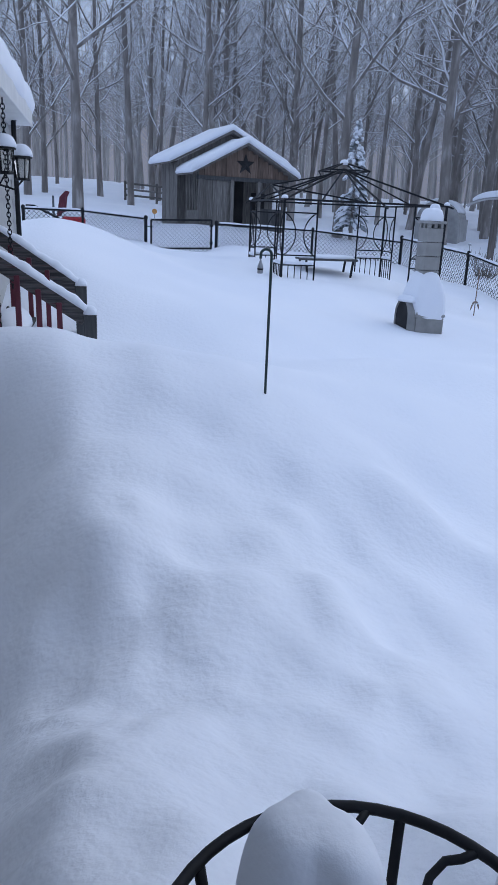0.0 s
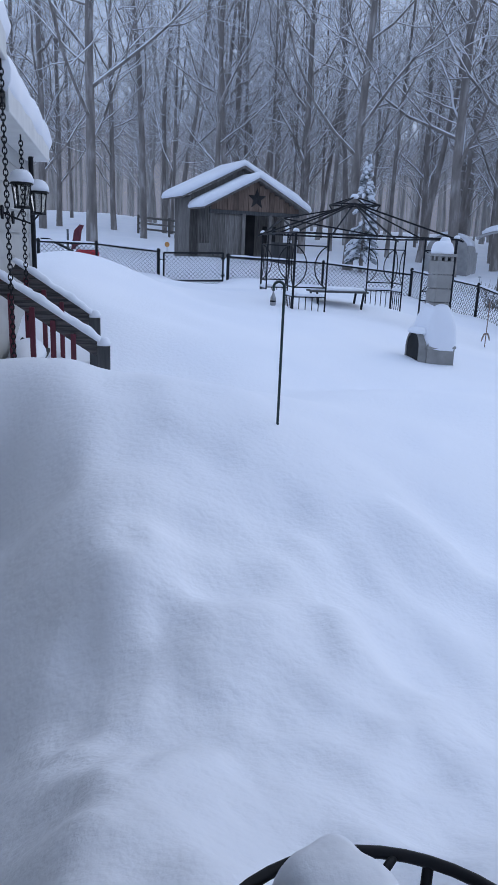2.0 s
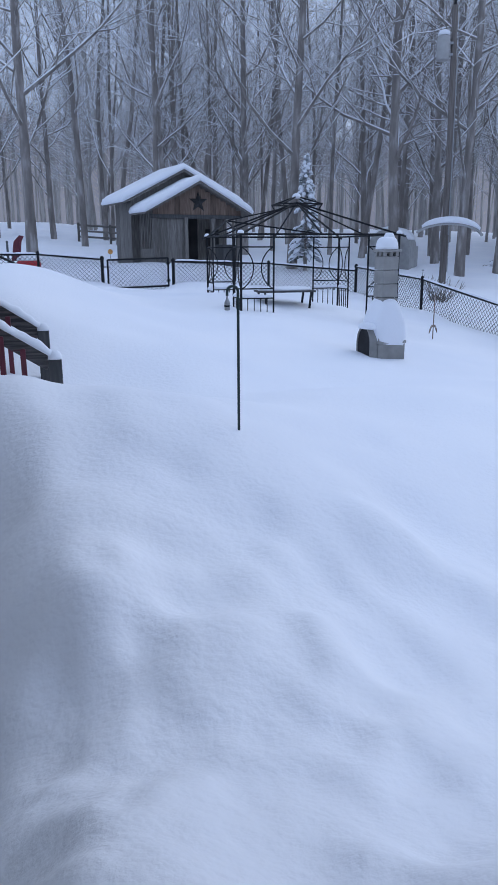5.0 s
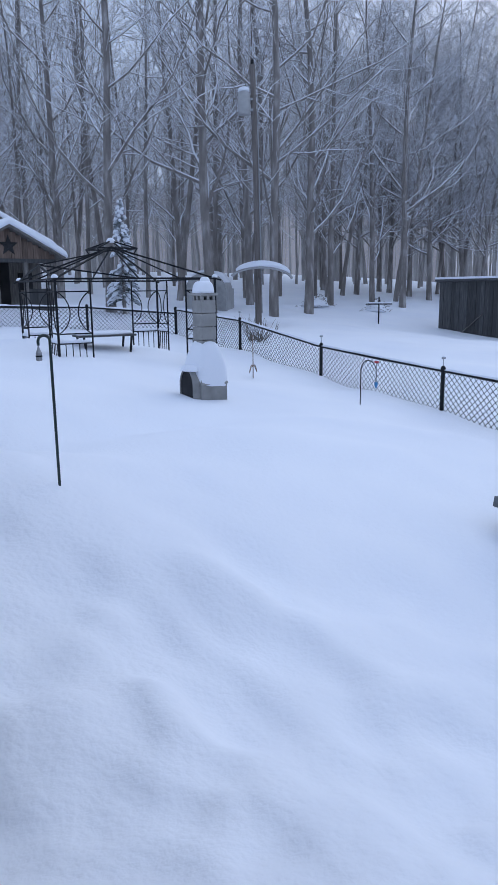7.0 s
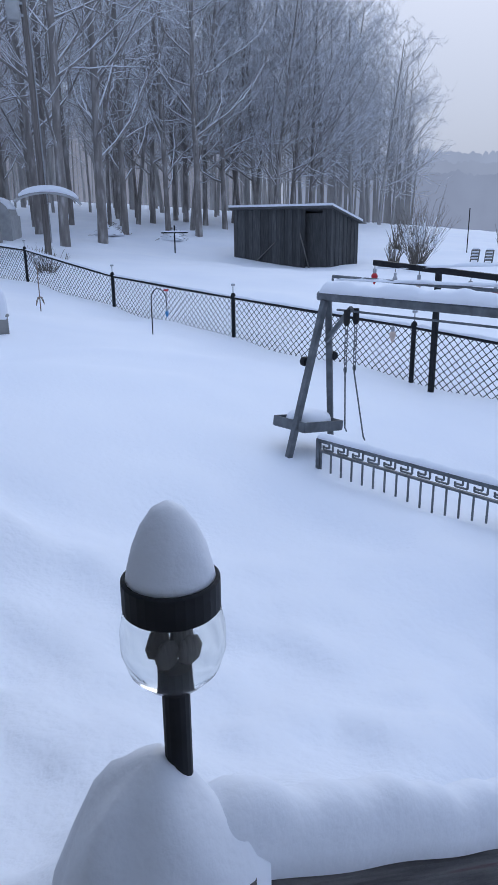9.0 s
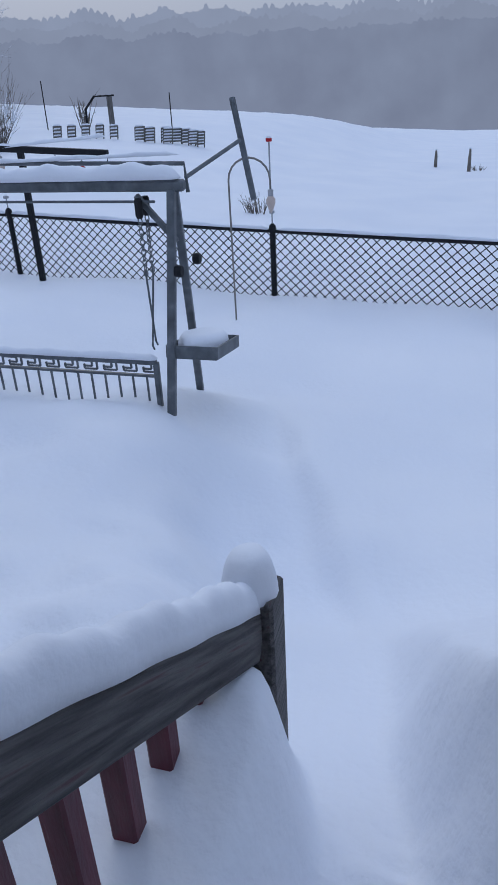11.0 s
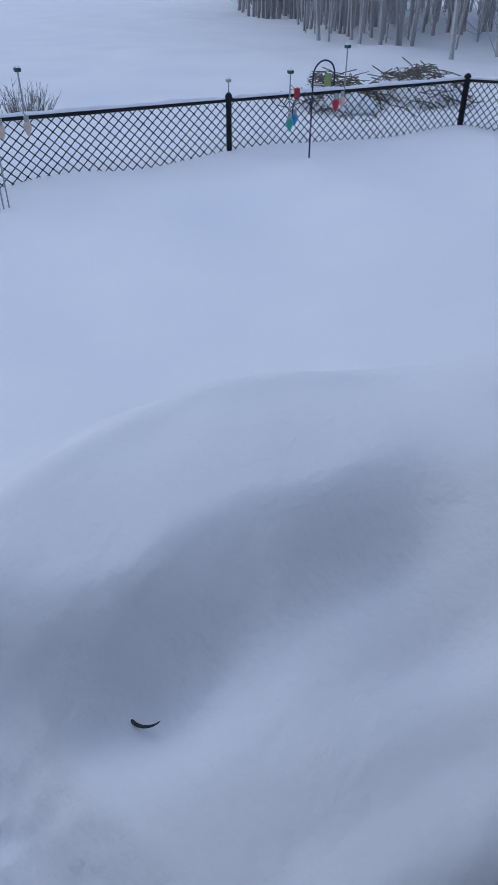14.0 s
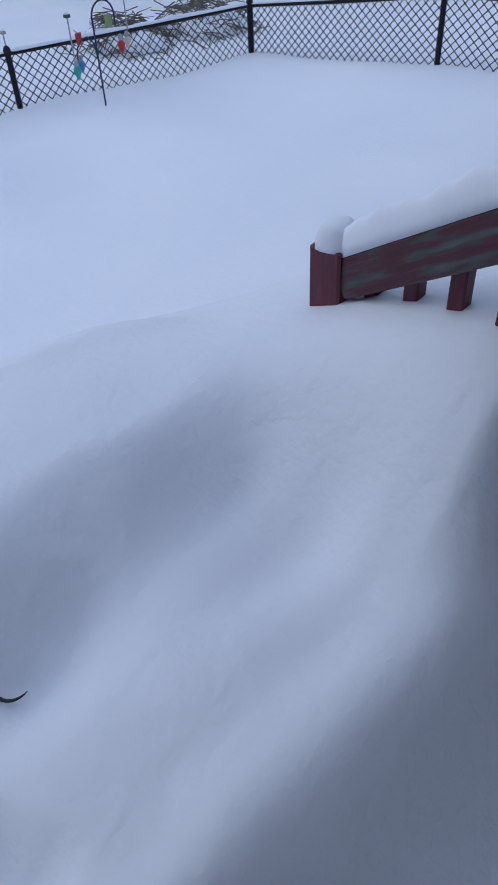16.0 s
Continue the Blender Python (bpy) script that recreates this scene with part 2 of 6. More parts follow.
def blend(a, b, m):
    return a + (b - a) * m


def landing_snow(u, w, z):
    """The trodden way down the buried stairs, with a steep drift on one side and the bank under the rail on the other."""
    wob = 0.02 * soft_noise(u * 5 + 1, w * 5, 11) + 0.004 * soft_noise(u * 15, w * 15, 12)
    edge = np.interp(u, [0.5, 0.8, 1.0, 1.2, 1.72, 2.3, 3.0, 4.2], [-0.25, -0.19, -0.14, -0.09, -0.03, 0.08, 0.38, 0.85]) + 0.012 * np.sin(u * 9 + 1) + 0.4 * wob
    bank = np.interp(u, [0.6, 0.95, 1.25, 1.8], [0.12, 0.12, 0.20, 0.5])
    floor = np.interp(u, [0.3, 0.8, 1.2, 1.7, 2.3, 3.2], [1.46, 1.40, 1.22, 0.98, 0.78, 0.62])
    m = step(0.28, 0.5, u) * (1 - step(2.4, 3.4, u)) * step(-0.45, -0.3, w) * (1 - step(edge + 0.5, edge + 0.95, w))
    z = blend(z, floor, m)
    # the drift: a shelf, a soft step, a crest that falls away to the yard
    crest = 1.37 - 0.5 * (w + 0.80) ** 2
    d = u - crest
    lift = 0.13 * step(0.74, 1.0, u + 1.4 * wob + 0.05 * np.exp(-((w + 0.34) / 0.16) ** 2) - 0.05 * (w + 0.8))
    drift = 1.535 + lift + 0.025 * step(0.95, 1.36, u) + 0.012 * np.exp(-(d / 0.05) ** 2) - 0.36 * (np.sqrt(d * d + 0.0008) + d)
    drift = drift + (0.006 * soft_noise(u * 10, w * 10, 14) + 0.005 * soft_noise(u * 26, w * 26, 15)) * np.exp(-((u - 0.82) / 0.15) ** 2 - ((w + 0.42) / 0.25) ** 2)
    drift = drift - 0.075 * np.exp(-((u - 0.76) / 0.10) ** 2 - ((w + 0.36) / 0.14) ** 2) - 0.03 * np.exp(-((u - 0.60) / 0.08) ** 2 - ((w + 0.95) / 0.3) ** 2) + 0.02 * np.exp(-((u - 0.58) / 0.12) ** 2 - ((w + 0.62) / 0.2) ** 2)
    m = step(0.14, 0.46, u) * (1 - step(1.9, 2.9, u)) * step(-2.3, -1.6, w) * (1 - step(edge - 0.03, edge + 0.12, w))
    z = blend(z, drift, m)
    # the way goes on through the yard with a bank on one side
    m = step(1.9, 2.6, u) * (1 - step(3.6, 4.6, u)) * step(edge, edge + 0.22, w) * (1 - step(edge + 0.55, edge + 1.1, w))
    z = z - 0.16 * m
    m = step(0.36, 0.6, u) * (1 - step(1.08, 1.42, u)) * step(bank, bank + 0.11, w) * (1 - step(0.55, 1.1, w))
    z = blend(z, 1.655 - 0.12 * step(1.0, 1.25, u) + 0.5 * wob, m)
    m = step(0.26, 0.42, u) * (1 - step(1.0, 1.7, u)) * step(-2.3, -1.6, w) * (1 - step(-1.34, -0.85, w))
    return blend(z, 1.70 + 0.30 * np.clip(0.98 - u, -0.4, 0.5) + 0.3 * wob, m)


def ground_z(u, w):
    u, w = np.asarray(u, float), np.asarray(w, float)
    wn_ = np.where(w > 0, w, w * 0.02)
    z = 0.46 + 0.0655 * np.minimum(wn_, 60) + 0.02 * np.maximum(wn_ - 60, 0)
    z = z + (0.30 + 0.48 * step(1.5, 5.0, w)) * (1 - 0.55 * step(9, 17, w)) * np.clip((7.2 - u) / 6.2, 0, 1.25) ** 1.2
    # the buried landing and stairs, the trodden way down them, the gaps along the house
    z = z + 0.93 * np.exp(-((u - 0.2) / 2.0) ** 2 - ((w - 0.1) / 2.9) ** 2)
    z = z - 0.42 * (1 - step(0.02, 0.42, u + 0.03 * np.sin(w * 5))) * step(-3.2, -2.2, w) * (1 - step(-0.35, -0.1, w))
    z = z - 0.50 * (1 - step(-0.75, 0.02, u + 0.06 * np.sin(w * 2.3) + 0.05 * np.sin(w * 5.1 + 1))) * step(-0.3, 0.2, w) * (1 - step(3.4, 4.6, w))
    z = z - 0.056 * np.maximum(u - 7.5, 0) * (1 - 0.85 * step(2, 12, w) * (1 - step(30, 100, u)))
    z = z - 0.03 * np.maximum(-w - 14, 0) * step(-4, 6, u)
    z = z - 0.14 * np.maximum(np.hypot(u, w) - 130, 0) * step(9, 40, u)
    for du, dw, h, a, b, turn in DRIFTS:
        c, s = math.cos(radians(turn)), math.sin(radians(turn))
        x, y = (u - du) * c + (w - dw) * s, -(u - du) * s + (w - dw) * c
        z = z + h * np.exp(-((x / a) ** 2 + (y / b) ** 2))
    z = landing_snow(u, w, z)
    r = np.hypot(u, w)
    z = z + 0.055 * soft_noise(u * 0.55 + 0.2 * w, w * 0.9, 1) * step(1.0, 3.0, r) + 0.026 * soft_noise(u * 1.7, w * 1.3, 2) * step(0.5, 2.0, r)
    z = z + (0.065 * soft_noise(u * 2.9 + 3, w * 2.4, 5) * (1 - step(3.5, 5.5, r)) + 0.026 * soft_noise(u * 6.5, w * 5.5, 6) * (1 - step(2.5, 4.5, r)) + 0.008 * soft_noise(u * 13, w * 12, 7) * (1 - step(1.5, 3.0, r))) * step(0.3, 0.9, r) * (0.25 + 0.75 * step(0.5, 1.1, w)) + (0.020 * soft_noise(u * 15, w * 14, 8) + 0.020 * np.maximum(soft_noise(u * 27, w * 25, 9), -0.2)) * np.exp(-((w + 0.02) / 0.16) ** 4) * step(0.4, 0.6, u) * (1 - step(0.95, 1.2, u))
    z = z + 0.16 * soft_noise(u * 0.05, w * 0.05, 3) * step(20, 45, r)
    return z


def gz(u, w):
    return float(ground_z(u, w))


def on_ground(u, w, sink=0.0):
    return yard(u, w, gz(u, w) - sink)


def build_ground():
    na, rings = 540, 430
    rr = np.concatenate([[0.0], 0.12 * (650 / 0.12) ** (np.arange(rings) / (rings - 1))])
    aa = np.arange(na) * 2 * math.pi / na
    R, A = np.meshgrid(rr[1:], aa, indexing="ij")
    u, w = R * np.cos(A), R * np.sin(A)
    z = ground_z(u, w)
    x, y = u * UX + w * WX, u * UY + w * WY
    vs = np.concatenate([[[0, 0, gz(0.0, 0.0)]], np.stack([x, y, z], -1).reshape(-1, 3)])
    i, k = np.meshgrid(np.arange(rings - 1), np.arange(na), indexing="ij")
    k2 = (k + 1) % na
    quads = np.stack([1 + i * na + k, 1 + (i + 1) * na + k, 1 + (i + 1) * na + k2, 1 + i * na + k2], -1).reshape(-1, 4)
    faces = [(0, 1 + a, 1 + (a + 1) % na) for a in range(na)] + quads.tolist()
    ob = mesh_object("ground", vs.tolist(), faces, SNOW_GROUND, smooth=True)
    return tagged(ob, "deep fresh snow lying in soft drifts over the yard and field", "snow", kind="structure")


build_ground()


# ---- chain-link fences ----
GALV = coloured("dull_aluminium", [(0.3, (0.30, 0.31, 0.33)), (0.7, (0.42, 0.43, 0.45))], 20, 0.4, 0.6, bump=0.05)


def chain_link(a, b, height, sink, drop=0.0):
    """Woven wire between the posts a and b, hanging from the top rail."""
    sh = Shape()
    p, dz, r = 0.05, 0.047, 0.0034
    run = b - a
    flat = Vector((run.x, run.y, 0))
    n = int(flat.length / p)
    rows = int((height + sink) / dz)
    d = flat.normalized()
    side = Vector((-d.y, d.x, 0))
    for i in range(n + 1):
        base = a + run * (i * p / flat.length)
        for k in range(rows):
            s0, s1 = (1, -1) if (i + k) % 2 else (-1, 1)
            q0 = base + d * (s0 * p / 2) + Vector((0, 0, -k * dz))
            q1 = base + d * (s1 * p / 2) + Vector((0, 0, -(k + 1) * dz))
            o, t, sg = len(sh.v), 1.1, s0
            for q in (q0, q1):
                sh.v += [tuple(q + d * r * t - Vector((0, 0, r)) * t * sg), tuple(q + side * r * 1.6), tuple(q - d * r * t + Vector((0, 0, r)) * t * sg)]
            sh.f += [(o, o + 1, o + 4, o + 3), (o + 1, o + 2, o + 5, o + 4), (o + 2, o, o + 3, o + 5)]
    return sh


def fence_post(parent, p, top, r=0.03, low=0.45):
    sh = Shape().tube([(p.x, p.y, p.z - low), (p.x, p.y, top - 0.03)], r, 10)
    sh.lathe([(r * 1.25, -0.03), (r * 1.3, 0.0), (r * 1.1, 0.03), (r * 0.45, 0.05)], (p.x, p.y, top), 10)
    return sh.out("fence_post", BLACK, parent)


def fence_run(label, points, height, first=True, last=True, snow=True, rails=()):
    f = thing("chain_link_fence", (0, 0, 0), label, "fence", "fences round the yard")
    tops = []
    for u, w in points:
        g = on_ground(u, w)
        tops.append(g + Vector((0, 0, height)))
    for t_, z_ in zip(tops, rails):
        t_.z = z_ or t_.z
    for i, (p, t) in enumerate(zip(points, tops)):
        if (i or first) and (i < len(points) - 1 or last):
            fence_post(f, on_ground(*p), t.z + 0.02, 0.036 if i in (0, len(points) - 1) else 0.029)
    for i in range(len(points) - 1):
        a, b = tops[i], tops[i + 1]
        Shape().tube([a, a.lerp(b, 0.5) - Vector((0, 0, 0.008)), b], 0.021, 8).out("top_rail", BLACK, f)
        chain_link(a - Vector((0, 0, 0.01)), b - Vector((0, 0, 0.01)), height, 0.22).out("chain_link", WIRE, f)
        if snow:
            d = (b - a)
            m = Matrix((d.normalized(), Vector((-d.y, d.x, 0)).normalized(), d.normalized().cross(Vector((-d.y, d.x, 0)).normalized()))).transposed().to_4x4()
            m.translation = (a + b) / 2 + Vector((0, 0, 0.012))
            s = snow_cap(d.length - 0.06, 0.045, 0.032, i, 40, 6, 0.3, 3).out("snow_ridge", SNOW, f, "thin ridge of fresh snow", True)
            s.matrix_basis = m
    return f, tops


EAST = [(7.14, 16.9), (7.25, 13.72), (7.27, 10.72), (7.29, 7.71), (7.30, 4.67), (7.26, 1.73), (7.16, -1.15), (7.02, -4.12), (6.82, -7.3)]
fence_run("black chain-link fence along the yard, half buried in snow", EAST, 0.61, rails=(0, 0, 1.65, 1.49, 1.36, 1.20, 1.08, 1.01, 0.95))
fence_run("black chain-link fence with a snow-topped rail beside the far field", [(6.82, -7.3), (4.3, -7.45), (1.4, -7.6), (-1.6, -7.7)], 0.62, first=False, rails=(0.95,))
NORTH_R = [(2.62, 16.9), (4.9, 16.9), (7.14, 16.9)]
fence_run("black chain-link fence behind the gazebo, sunk in snow", NORTH_R, 0.52, last=False)
fence_run("black chain-link fence between the house and the gate", [(-1.6, 16.9), (-0.35, 16.9), (1.02, 16.9)], 0.50)


def gate():
    g = thing("fence_gate", (0, 0, 0), "black chain-link gate, closed, bottom buried in snow", "gate")
    a, b = yard(1.14, 16.88, 2.40), yard(2.50, 16.88, 2.44)
    for q in (a, b):
        Shape().tube([q, q - Vector((0, 0, 1.1))], 0.021, 8).out("gate_upright", BLACK, g)
    Shape().tube([a, b], 0.021, 8).out("gate_rail", BLACK, g)
    Shape().tube([a - Vector((0, 0, 0.62)), b - Vector((0, 0, 0.62))], 0.021, 8).out("gate_rail", BLACK, g)
    chain_link(a, b, 1.0, 0.0).out("chain_link", WIRE, g)
    for z in (0.12, 0.5):
        Shape().box(b - Vector((0, 0, z)), 0.09, 0.05, 0.05, 0.008).out("hinge", BLACK, g)
    Shape().tube([a + Vector((-0.1, 0, -0.15)), a + Vector((0.06, -0.03, -0.15))], 0.012, 6).out("latch", BLACK, g)
    c = yard(1.21, 16.86, 2.58)
    d = thing("reflector", (0, 0, 0), "round orange reflector on a stem above the gate post", "reflector")
    Shape().tube([c - Vector((0, 0, 0.25)), c], 0.008, 6).out("stem", GALV, d)
    Shape().lathe([(0.02, -0.012), (0.055, -0.008), (0.055, 0.008), (0.02, 0.012)], (0, 0, 0), 18).out("disc", ORANGE, d).matrix_basis = Matrix.Translation(c) @ pose(0, 0, 0, 90, 0, 11)


ORANGE = coloured("amber_plastic", [(0.3, (0.42, 0.20, 0.05)), (0.7, (0.55, 0.28, 0.08))], 8, 0.35)
gate()

# ---- woodland ----
def make_tree(name, seed, height, r0, limbs, depth=3, twig=1.0, snow=True, low=0.2, lean=0.02, spread=1.0, reach=1.0, whip=4):
    """A bare winter tree: trunk and limbs in one mesh, the twigs in a second, the snow that lies along the limbs in a third."""
    rng = random.Random(seed)
    trunk, crown, white = Shape(), Shape(), Shape()

    def grow(p, d, length, r, level):
        n = (9, 6, 4, 2)[level]
        pts, q, v = [p], Vector(p), Vector(d)
        for i in range(n):
            jit = (0.035, 0.14, 0.20, 0.25)[level]
            v = (v + Vector((rng.gauss(0, 1), rng.gauss(0, 1), rng.gauss(0, 0.8))) * jit + Vector((0, 0, (0.05, 0.11, 0.06, 0.06)[level]))).normalized()
            q = q + v * length / n
            pts.append(q.copy())
        rs = [r * (1 - (0.85 if level == 0 else 0.75) * i / n) for i in range(n + 1)]
        if level == 0:
            rs[0] *= 1.2
        (trunk if level < 2 else crown).tube(pts, rs, (8, 5, 3, 3)[level], cap=False)
        if snow and level > 0:
            for k in range(n):
                steep = abs((pts[k + 1] - pts[k]).normalized().z)
                if steep < 0.86 and rng.random() < (0, 0.97, 0.88, 0.33)[level]:
                    ra, rb = rs[k] * 0.72 + 0.0078, rs[k + 1] * 0.72 + 0.006
                    white.tube([pts[k] + Vector((0, 0, rs[k] * 0.6 + 0.008)), pts[k + 1] + Vector((0, 0, rs[k + 1] * 0.6 + 0.007))], [ra, rb], 4 if level == 1 else 3, cap=False)
        if level >= depth:
            return
        kids = (limbs, int(7 * twig), whip)[level]
        for k in range(kids):
            s = (low + (0.98 - low) * (k + rng.random()) / kids) if level == 0 else 0.12 + 0.86 * (k + rng.random()) / kids
            j = min(int(s * n), n - 1)
            at = pts[j].lerp(pts[j + 1], s * n - j)
            along = (pts[j + 1] - pts[j]).normalized()
            o = (Matrix.Rotation(rng.uniform(0, 6.283), 3, along) @ along.orthogonal().normalized())
            tilt = rng.uniform(0.6, 1.25) * spread if level == 0 else rng.uniform(0.5, 1.05)
            nd = (along * math.cos(tilt) + o * math.sin(tilt)).normalized()
            rr = rs[j] * (rng.uniform(0.22, 0.42) if level == 0 else rng.uniform(0.4, 0.6))
            ll = length * rng.uniform(0.18, 0.32) * (1.15 - 0.62 * s) * reach if level == 0 else length * rng.uniform(0.28, 0.55) * (1.15 - 0.5 * s)
            grow(at, nd, ll, max(rr, 0.0045), level + 1)

    grow(Vector((0, 0, -0.5)), Vector((rng.gauss(0, lean), rng.gauss(0, lean), 1)).normalized(), height, r0, 0)
    return trunk, crown, white


TREE_KINDS = [
    ("near", 11, 17.0, 0.16, 24, 3, 0.14), ("near", 12, 19.0, 0.17, 26, 3, 0.18), ("near", 13, 16.0, 0.13, 22, 3, 0.12), ("near", 14, 18.0, 0.18, 26, 3, 0.16),
    ("slim", 21, 17.0, 0.10, 22, 3, 0.22), ("slim", 22, 19.0, 0.12, 24, 3, 0.25), ("slim", 23, 15.0, 0.08, 20, 3, 0.18), ("slim", 24, 18.0, 0.12, 22, 3, 0.2),
]
TREES = []
for kind_, seed_, h_, r_, n_, depth_, low_ in TREE_KINDS:
    near_ = kind_ == "near"
    a_, b_, c_ = make_tree(kind_, seed_, h_, r_, n_, depth_, low=low_, twig=1.3 if near_ else 0.9, whip=5 if near_ else 4, reach=1.15 if near_ else 0.8, lean=0.008)
    TREES.append((kind_, [(nm, sh) for nm, sh in (("trunk", a_), ("crown", b_), ("limb_snow", c_)) if sh.v]))
BROAD = []
for seed_ in (31, 32, 33):
    a_, b_, c_ = make_tree("broad", seed_, 14.0, 0.145, 40, 3, low=0.2, twig=1.5, whip=6, spread=1.0, lean=0.02, reach=1.5)
    BROAD.append(("broad", [(nm, sh) for nm, sh in (("trunk", a_), ("crown", b_), ("limb_snow", c_)) if sh.v]))
made_kinds = {}


def plant(kind, x, y, scale, turn, label, group="trees of the wood", far=False):
    u, w = x * UX + y * UY, x * WX + y * WY
    m = pose(x, y, gz(u, w) - 0.05, 0, 0, turn) @ Matrix.Diagonal((scale, scale, scale, 1))
    key = (id(kind), far)
    if key not in made_kinds:
        t = new("bare_tree")
        for nm, sh in kind[1]:
            # far trees take the bark with more haze in its colour
            q = sh.out(nm, SNOW if "snow" in nm else (BARK_FAR if far else (HAZED_TWIG if nm == "crown" else BARK)), t, "fresh snow lying along the limbs" if "snow" in nm else "", True)
            if nm != "trunk":
                q["kind"] = "stuff"
        made_kinds[key] = t
        t.matrix_basis = m
    else:
        t = copy_thing(made_kinds[key], pose(x, y, gz(u, w) - 0.05, 0, 0, turn))
        t.matrix_basis = m
    return tagged(t, label, "tree", group)


# the trees that stand out, by bearing and distance
rng = random.Random(5)
STAND = [(-12.5, 24, 1, 1.0), (-8.6, 31, 5, 1.1), (-6.2, 34, 7, 1.0), (-3.2, 27, 4, 1.1), (-2.4, 29, 2, 0.9), (3.4, 31, 0, 1.0), (5.6, 34, 4, 1.1), (7.0, 24.5, 1, 0.95), (9.9, 33, 6, 1.2),
         (14.8, 25, 3, 1.05), (17.8, 30, 1, 0.95), (19.6, 25, 1, 0.95), (22.3, 27, 3, 0.95), (24.0, 31, 0, 0.9), (27.2, 33, 2, 0.95), (29.5, 32, 1, 0.85), (-10.8, 35, 2, 1.0), (-16.0, 33, 0, 1.0), (-14.8, 38, 4, 1.0), (12.2, 31, 5, 1.1), (1.0, 36, 6, 1.1)]
for az_, d_, k_, s_ in STAND:
    plant(TREES[k_], d_ * math.sin(radians(az_)), d_ * math.cos(radians(az_)), s_, rng.uniform(0, 360), "bare grey hardwood tree with snow along its limbs")
for i in range(170):
    az_, d_ = rng.uniform(-26, 36), 31 + 36 * rng.random() ** 0.8
    k_ = rng.choice([0, 2, 4, 5, 6, 7, 4, 5, 6, 7])
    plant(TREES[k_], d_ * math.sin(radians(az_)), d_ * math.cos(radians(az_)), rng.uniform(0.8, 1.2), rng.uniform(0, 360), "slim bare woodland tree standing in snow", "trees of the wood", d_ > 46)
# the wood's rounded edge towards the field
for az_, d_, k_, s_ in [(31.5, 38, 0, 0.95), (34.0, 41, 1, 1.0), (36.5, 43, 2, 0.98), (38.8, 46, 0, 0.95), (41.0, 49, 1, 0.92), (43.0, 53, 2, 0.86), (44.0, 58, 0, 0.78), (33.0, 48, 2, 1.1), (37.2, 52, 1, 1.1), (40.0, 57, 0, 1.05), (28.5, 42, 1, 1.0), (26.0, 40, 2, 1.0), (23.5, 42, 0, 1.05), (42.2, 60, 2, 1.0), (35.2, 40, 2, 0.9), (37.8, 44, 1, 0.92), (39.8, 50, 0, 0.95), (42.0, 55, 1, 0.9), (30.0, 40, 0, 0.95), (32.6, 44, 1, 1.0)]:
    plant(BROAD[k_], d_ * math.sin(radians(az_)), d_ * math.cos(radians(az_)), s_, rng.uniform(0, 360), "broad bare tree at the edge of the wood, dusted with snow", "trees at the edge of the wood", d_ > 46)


# pale grey bark colour that stands for the haze over the south woods
SOUTH_BARK = coloured("south_hazed_bark", [(0.3, (0.32, 0.32, 0.325)), (0.7, (0.54, 0.54, 0.55))], 3, 0.95, stretch=(1, 1, 0.3), bump=0.3, fine=15, dist=0.02)


def far_woods(name, count, lo, hi, d0, d1, seed, mat, label, hmin=11, hmax=17, twigs=14, thick=1.0):
    rg = np.random.RandomState(seed)
    az_ = np.radians(rg.uniform(lo, hi, count))
    d_ = rg.uniform(d0, d1, count)
    X, Y = d_ * np.sin(az_), d_ * np.cos(az_)
    Z = ground_z(X * UX + Y * UY, X * WX + Y * WY) - 0.3
    H = rg.uniform(hmin, hmax, count)
    segs = [(np.stack([X, Y, Z], -1), np.stack([X + rg.normal(0, 0.35, count), Y + rg.normal(0, 0.35, count), Z + H], -1), rg.uniform(0.07, 0.2, count) * thick, np.full(count, 0.02))]
    for k in range(twigs):
        s = rg.uniform(0.2 if thick == 1.0 else 0.04, 0.97, count)
        A = segs[0][0] + (segs[0][1] - segs[0][0]) * s[:, None]
        th, ln = rg.uniform(0, 6.283, count), rg.uniform(0.8, 3.0, count) * (1.2 - 0.6 * s)
        rise = rg.uniform(0.25, 1.3, count)
        B = A + np.stack([np.cos(th) * ln, np.sin(th) * ln, rise * ln], -1)
        segs.append((A, B, np.full(count, 0.035 * thick), np.full(count, 0.008 * thick)))
        for q in range(3):
            C = A + (B - A) * rg.uniform(0.3, 0.95, count)[:, None]
            th2, l2 = rg.uniform(0, 6.283, count), ln * rg.uniform(0.25, 0.6, count)
            segs.append((C, C + np.stack([np.cos(th2) * l2, np.sin(th2) * l2, rg.uniform(0.1, 1.1, count) * l2], -1), np.full(count, 0.018 * thick), np.full(count, 0.006 * thick)))
    A, B, r0, r1 = (np.concatenate([g[k] for g in segs]) for k in range(4))
    n = len(A)
    vs = np.empty((n, 6, 3))
    for k in range(3):
        o = np.array([math.cos(k * 2.0944 + 0.4), math.sin(k * 2.0944 + 0.4), 0.0])
        vs[:, k], vs[:, 3 + k] = A + o * r0[:, None], B + o * r1[:, None]
    base = (np.arange(n) * 6)[:, None]
    fs = np.concatenate([base + np.array(f) for f in ((0, 1, 4, 3), (1, 2, 5, 4), (2, 0, 3, 5))])
    ob = mesh_object(name, vs.reshape(-1, 3).tolist(), fs.tolist(), mat)
    return tagged(ob, label, "trees", kind="stuff")


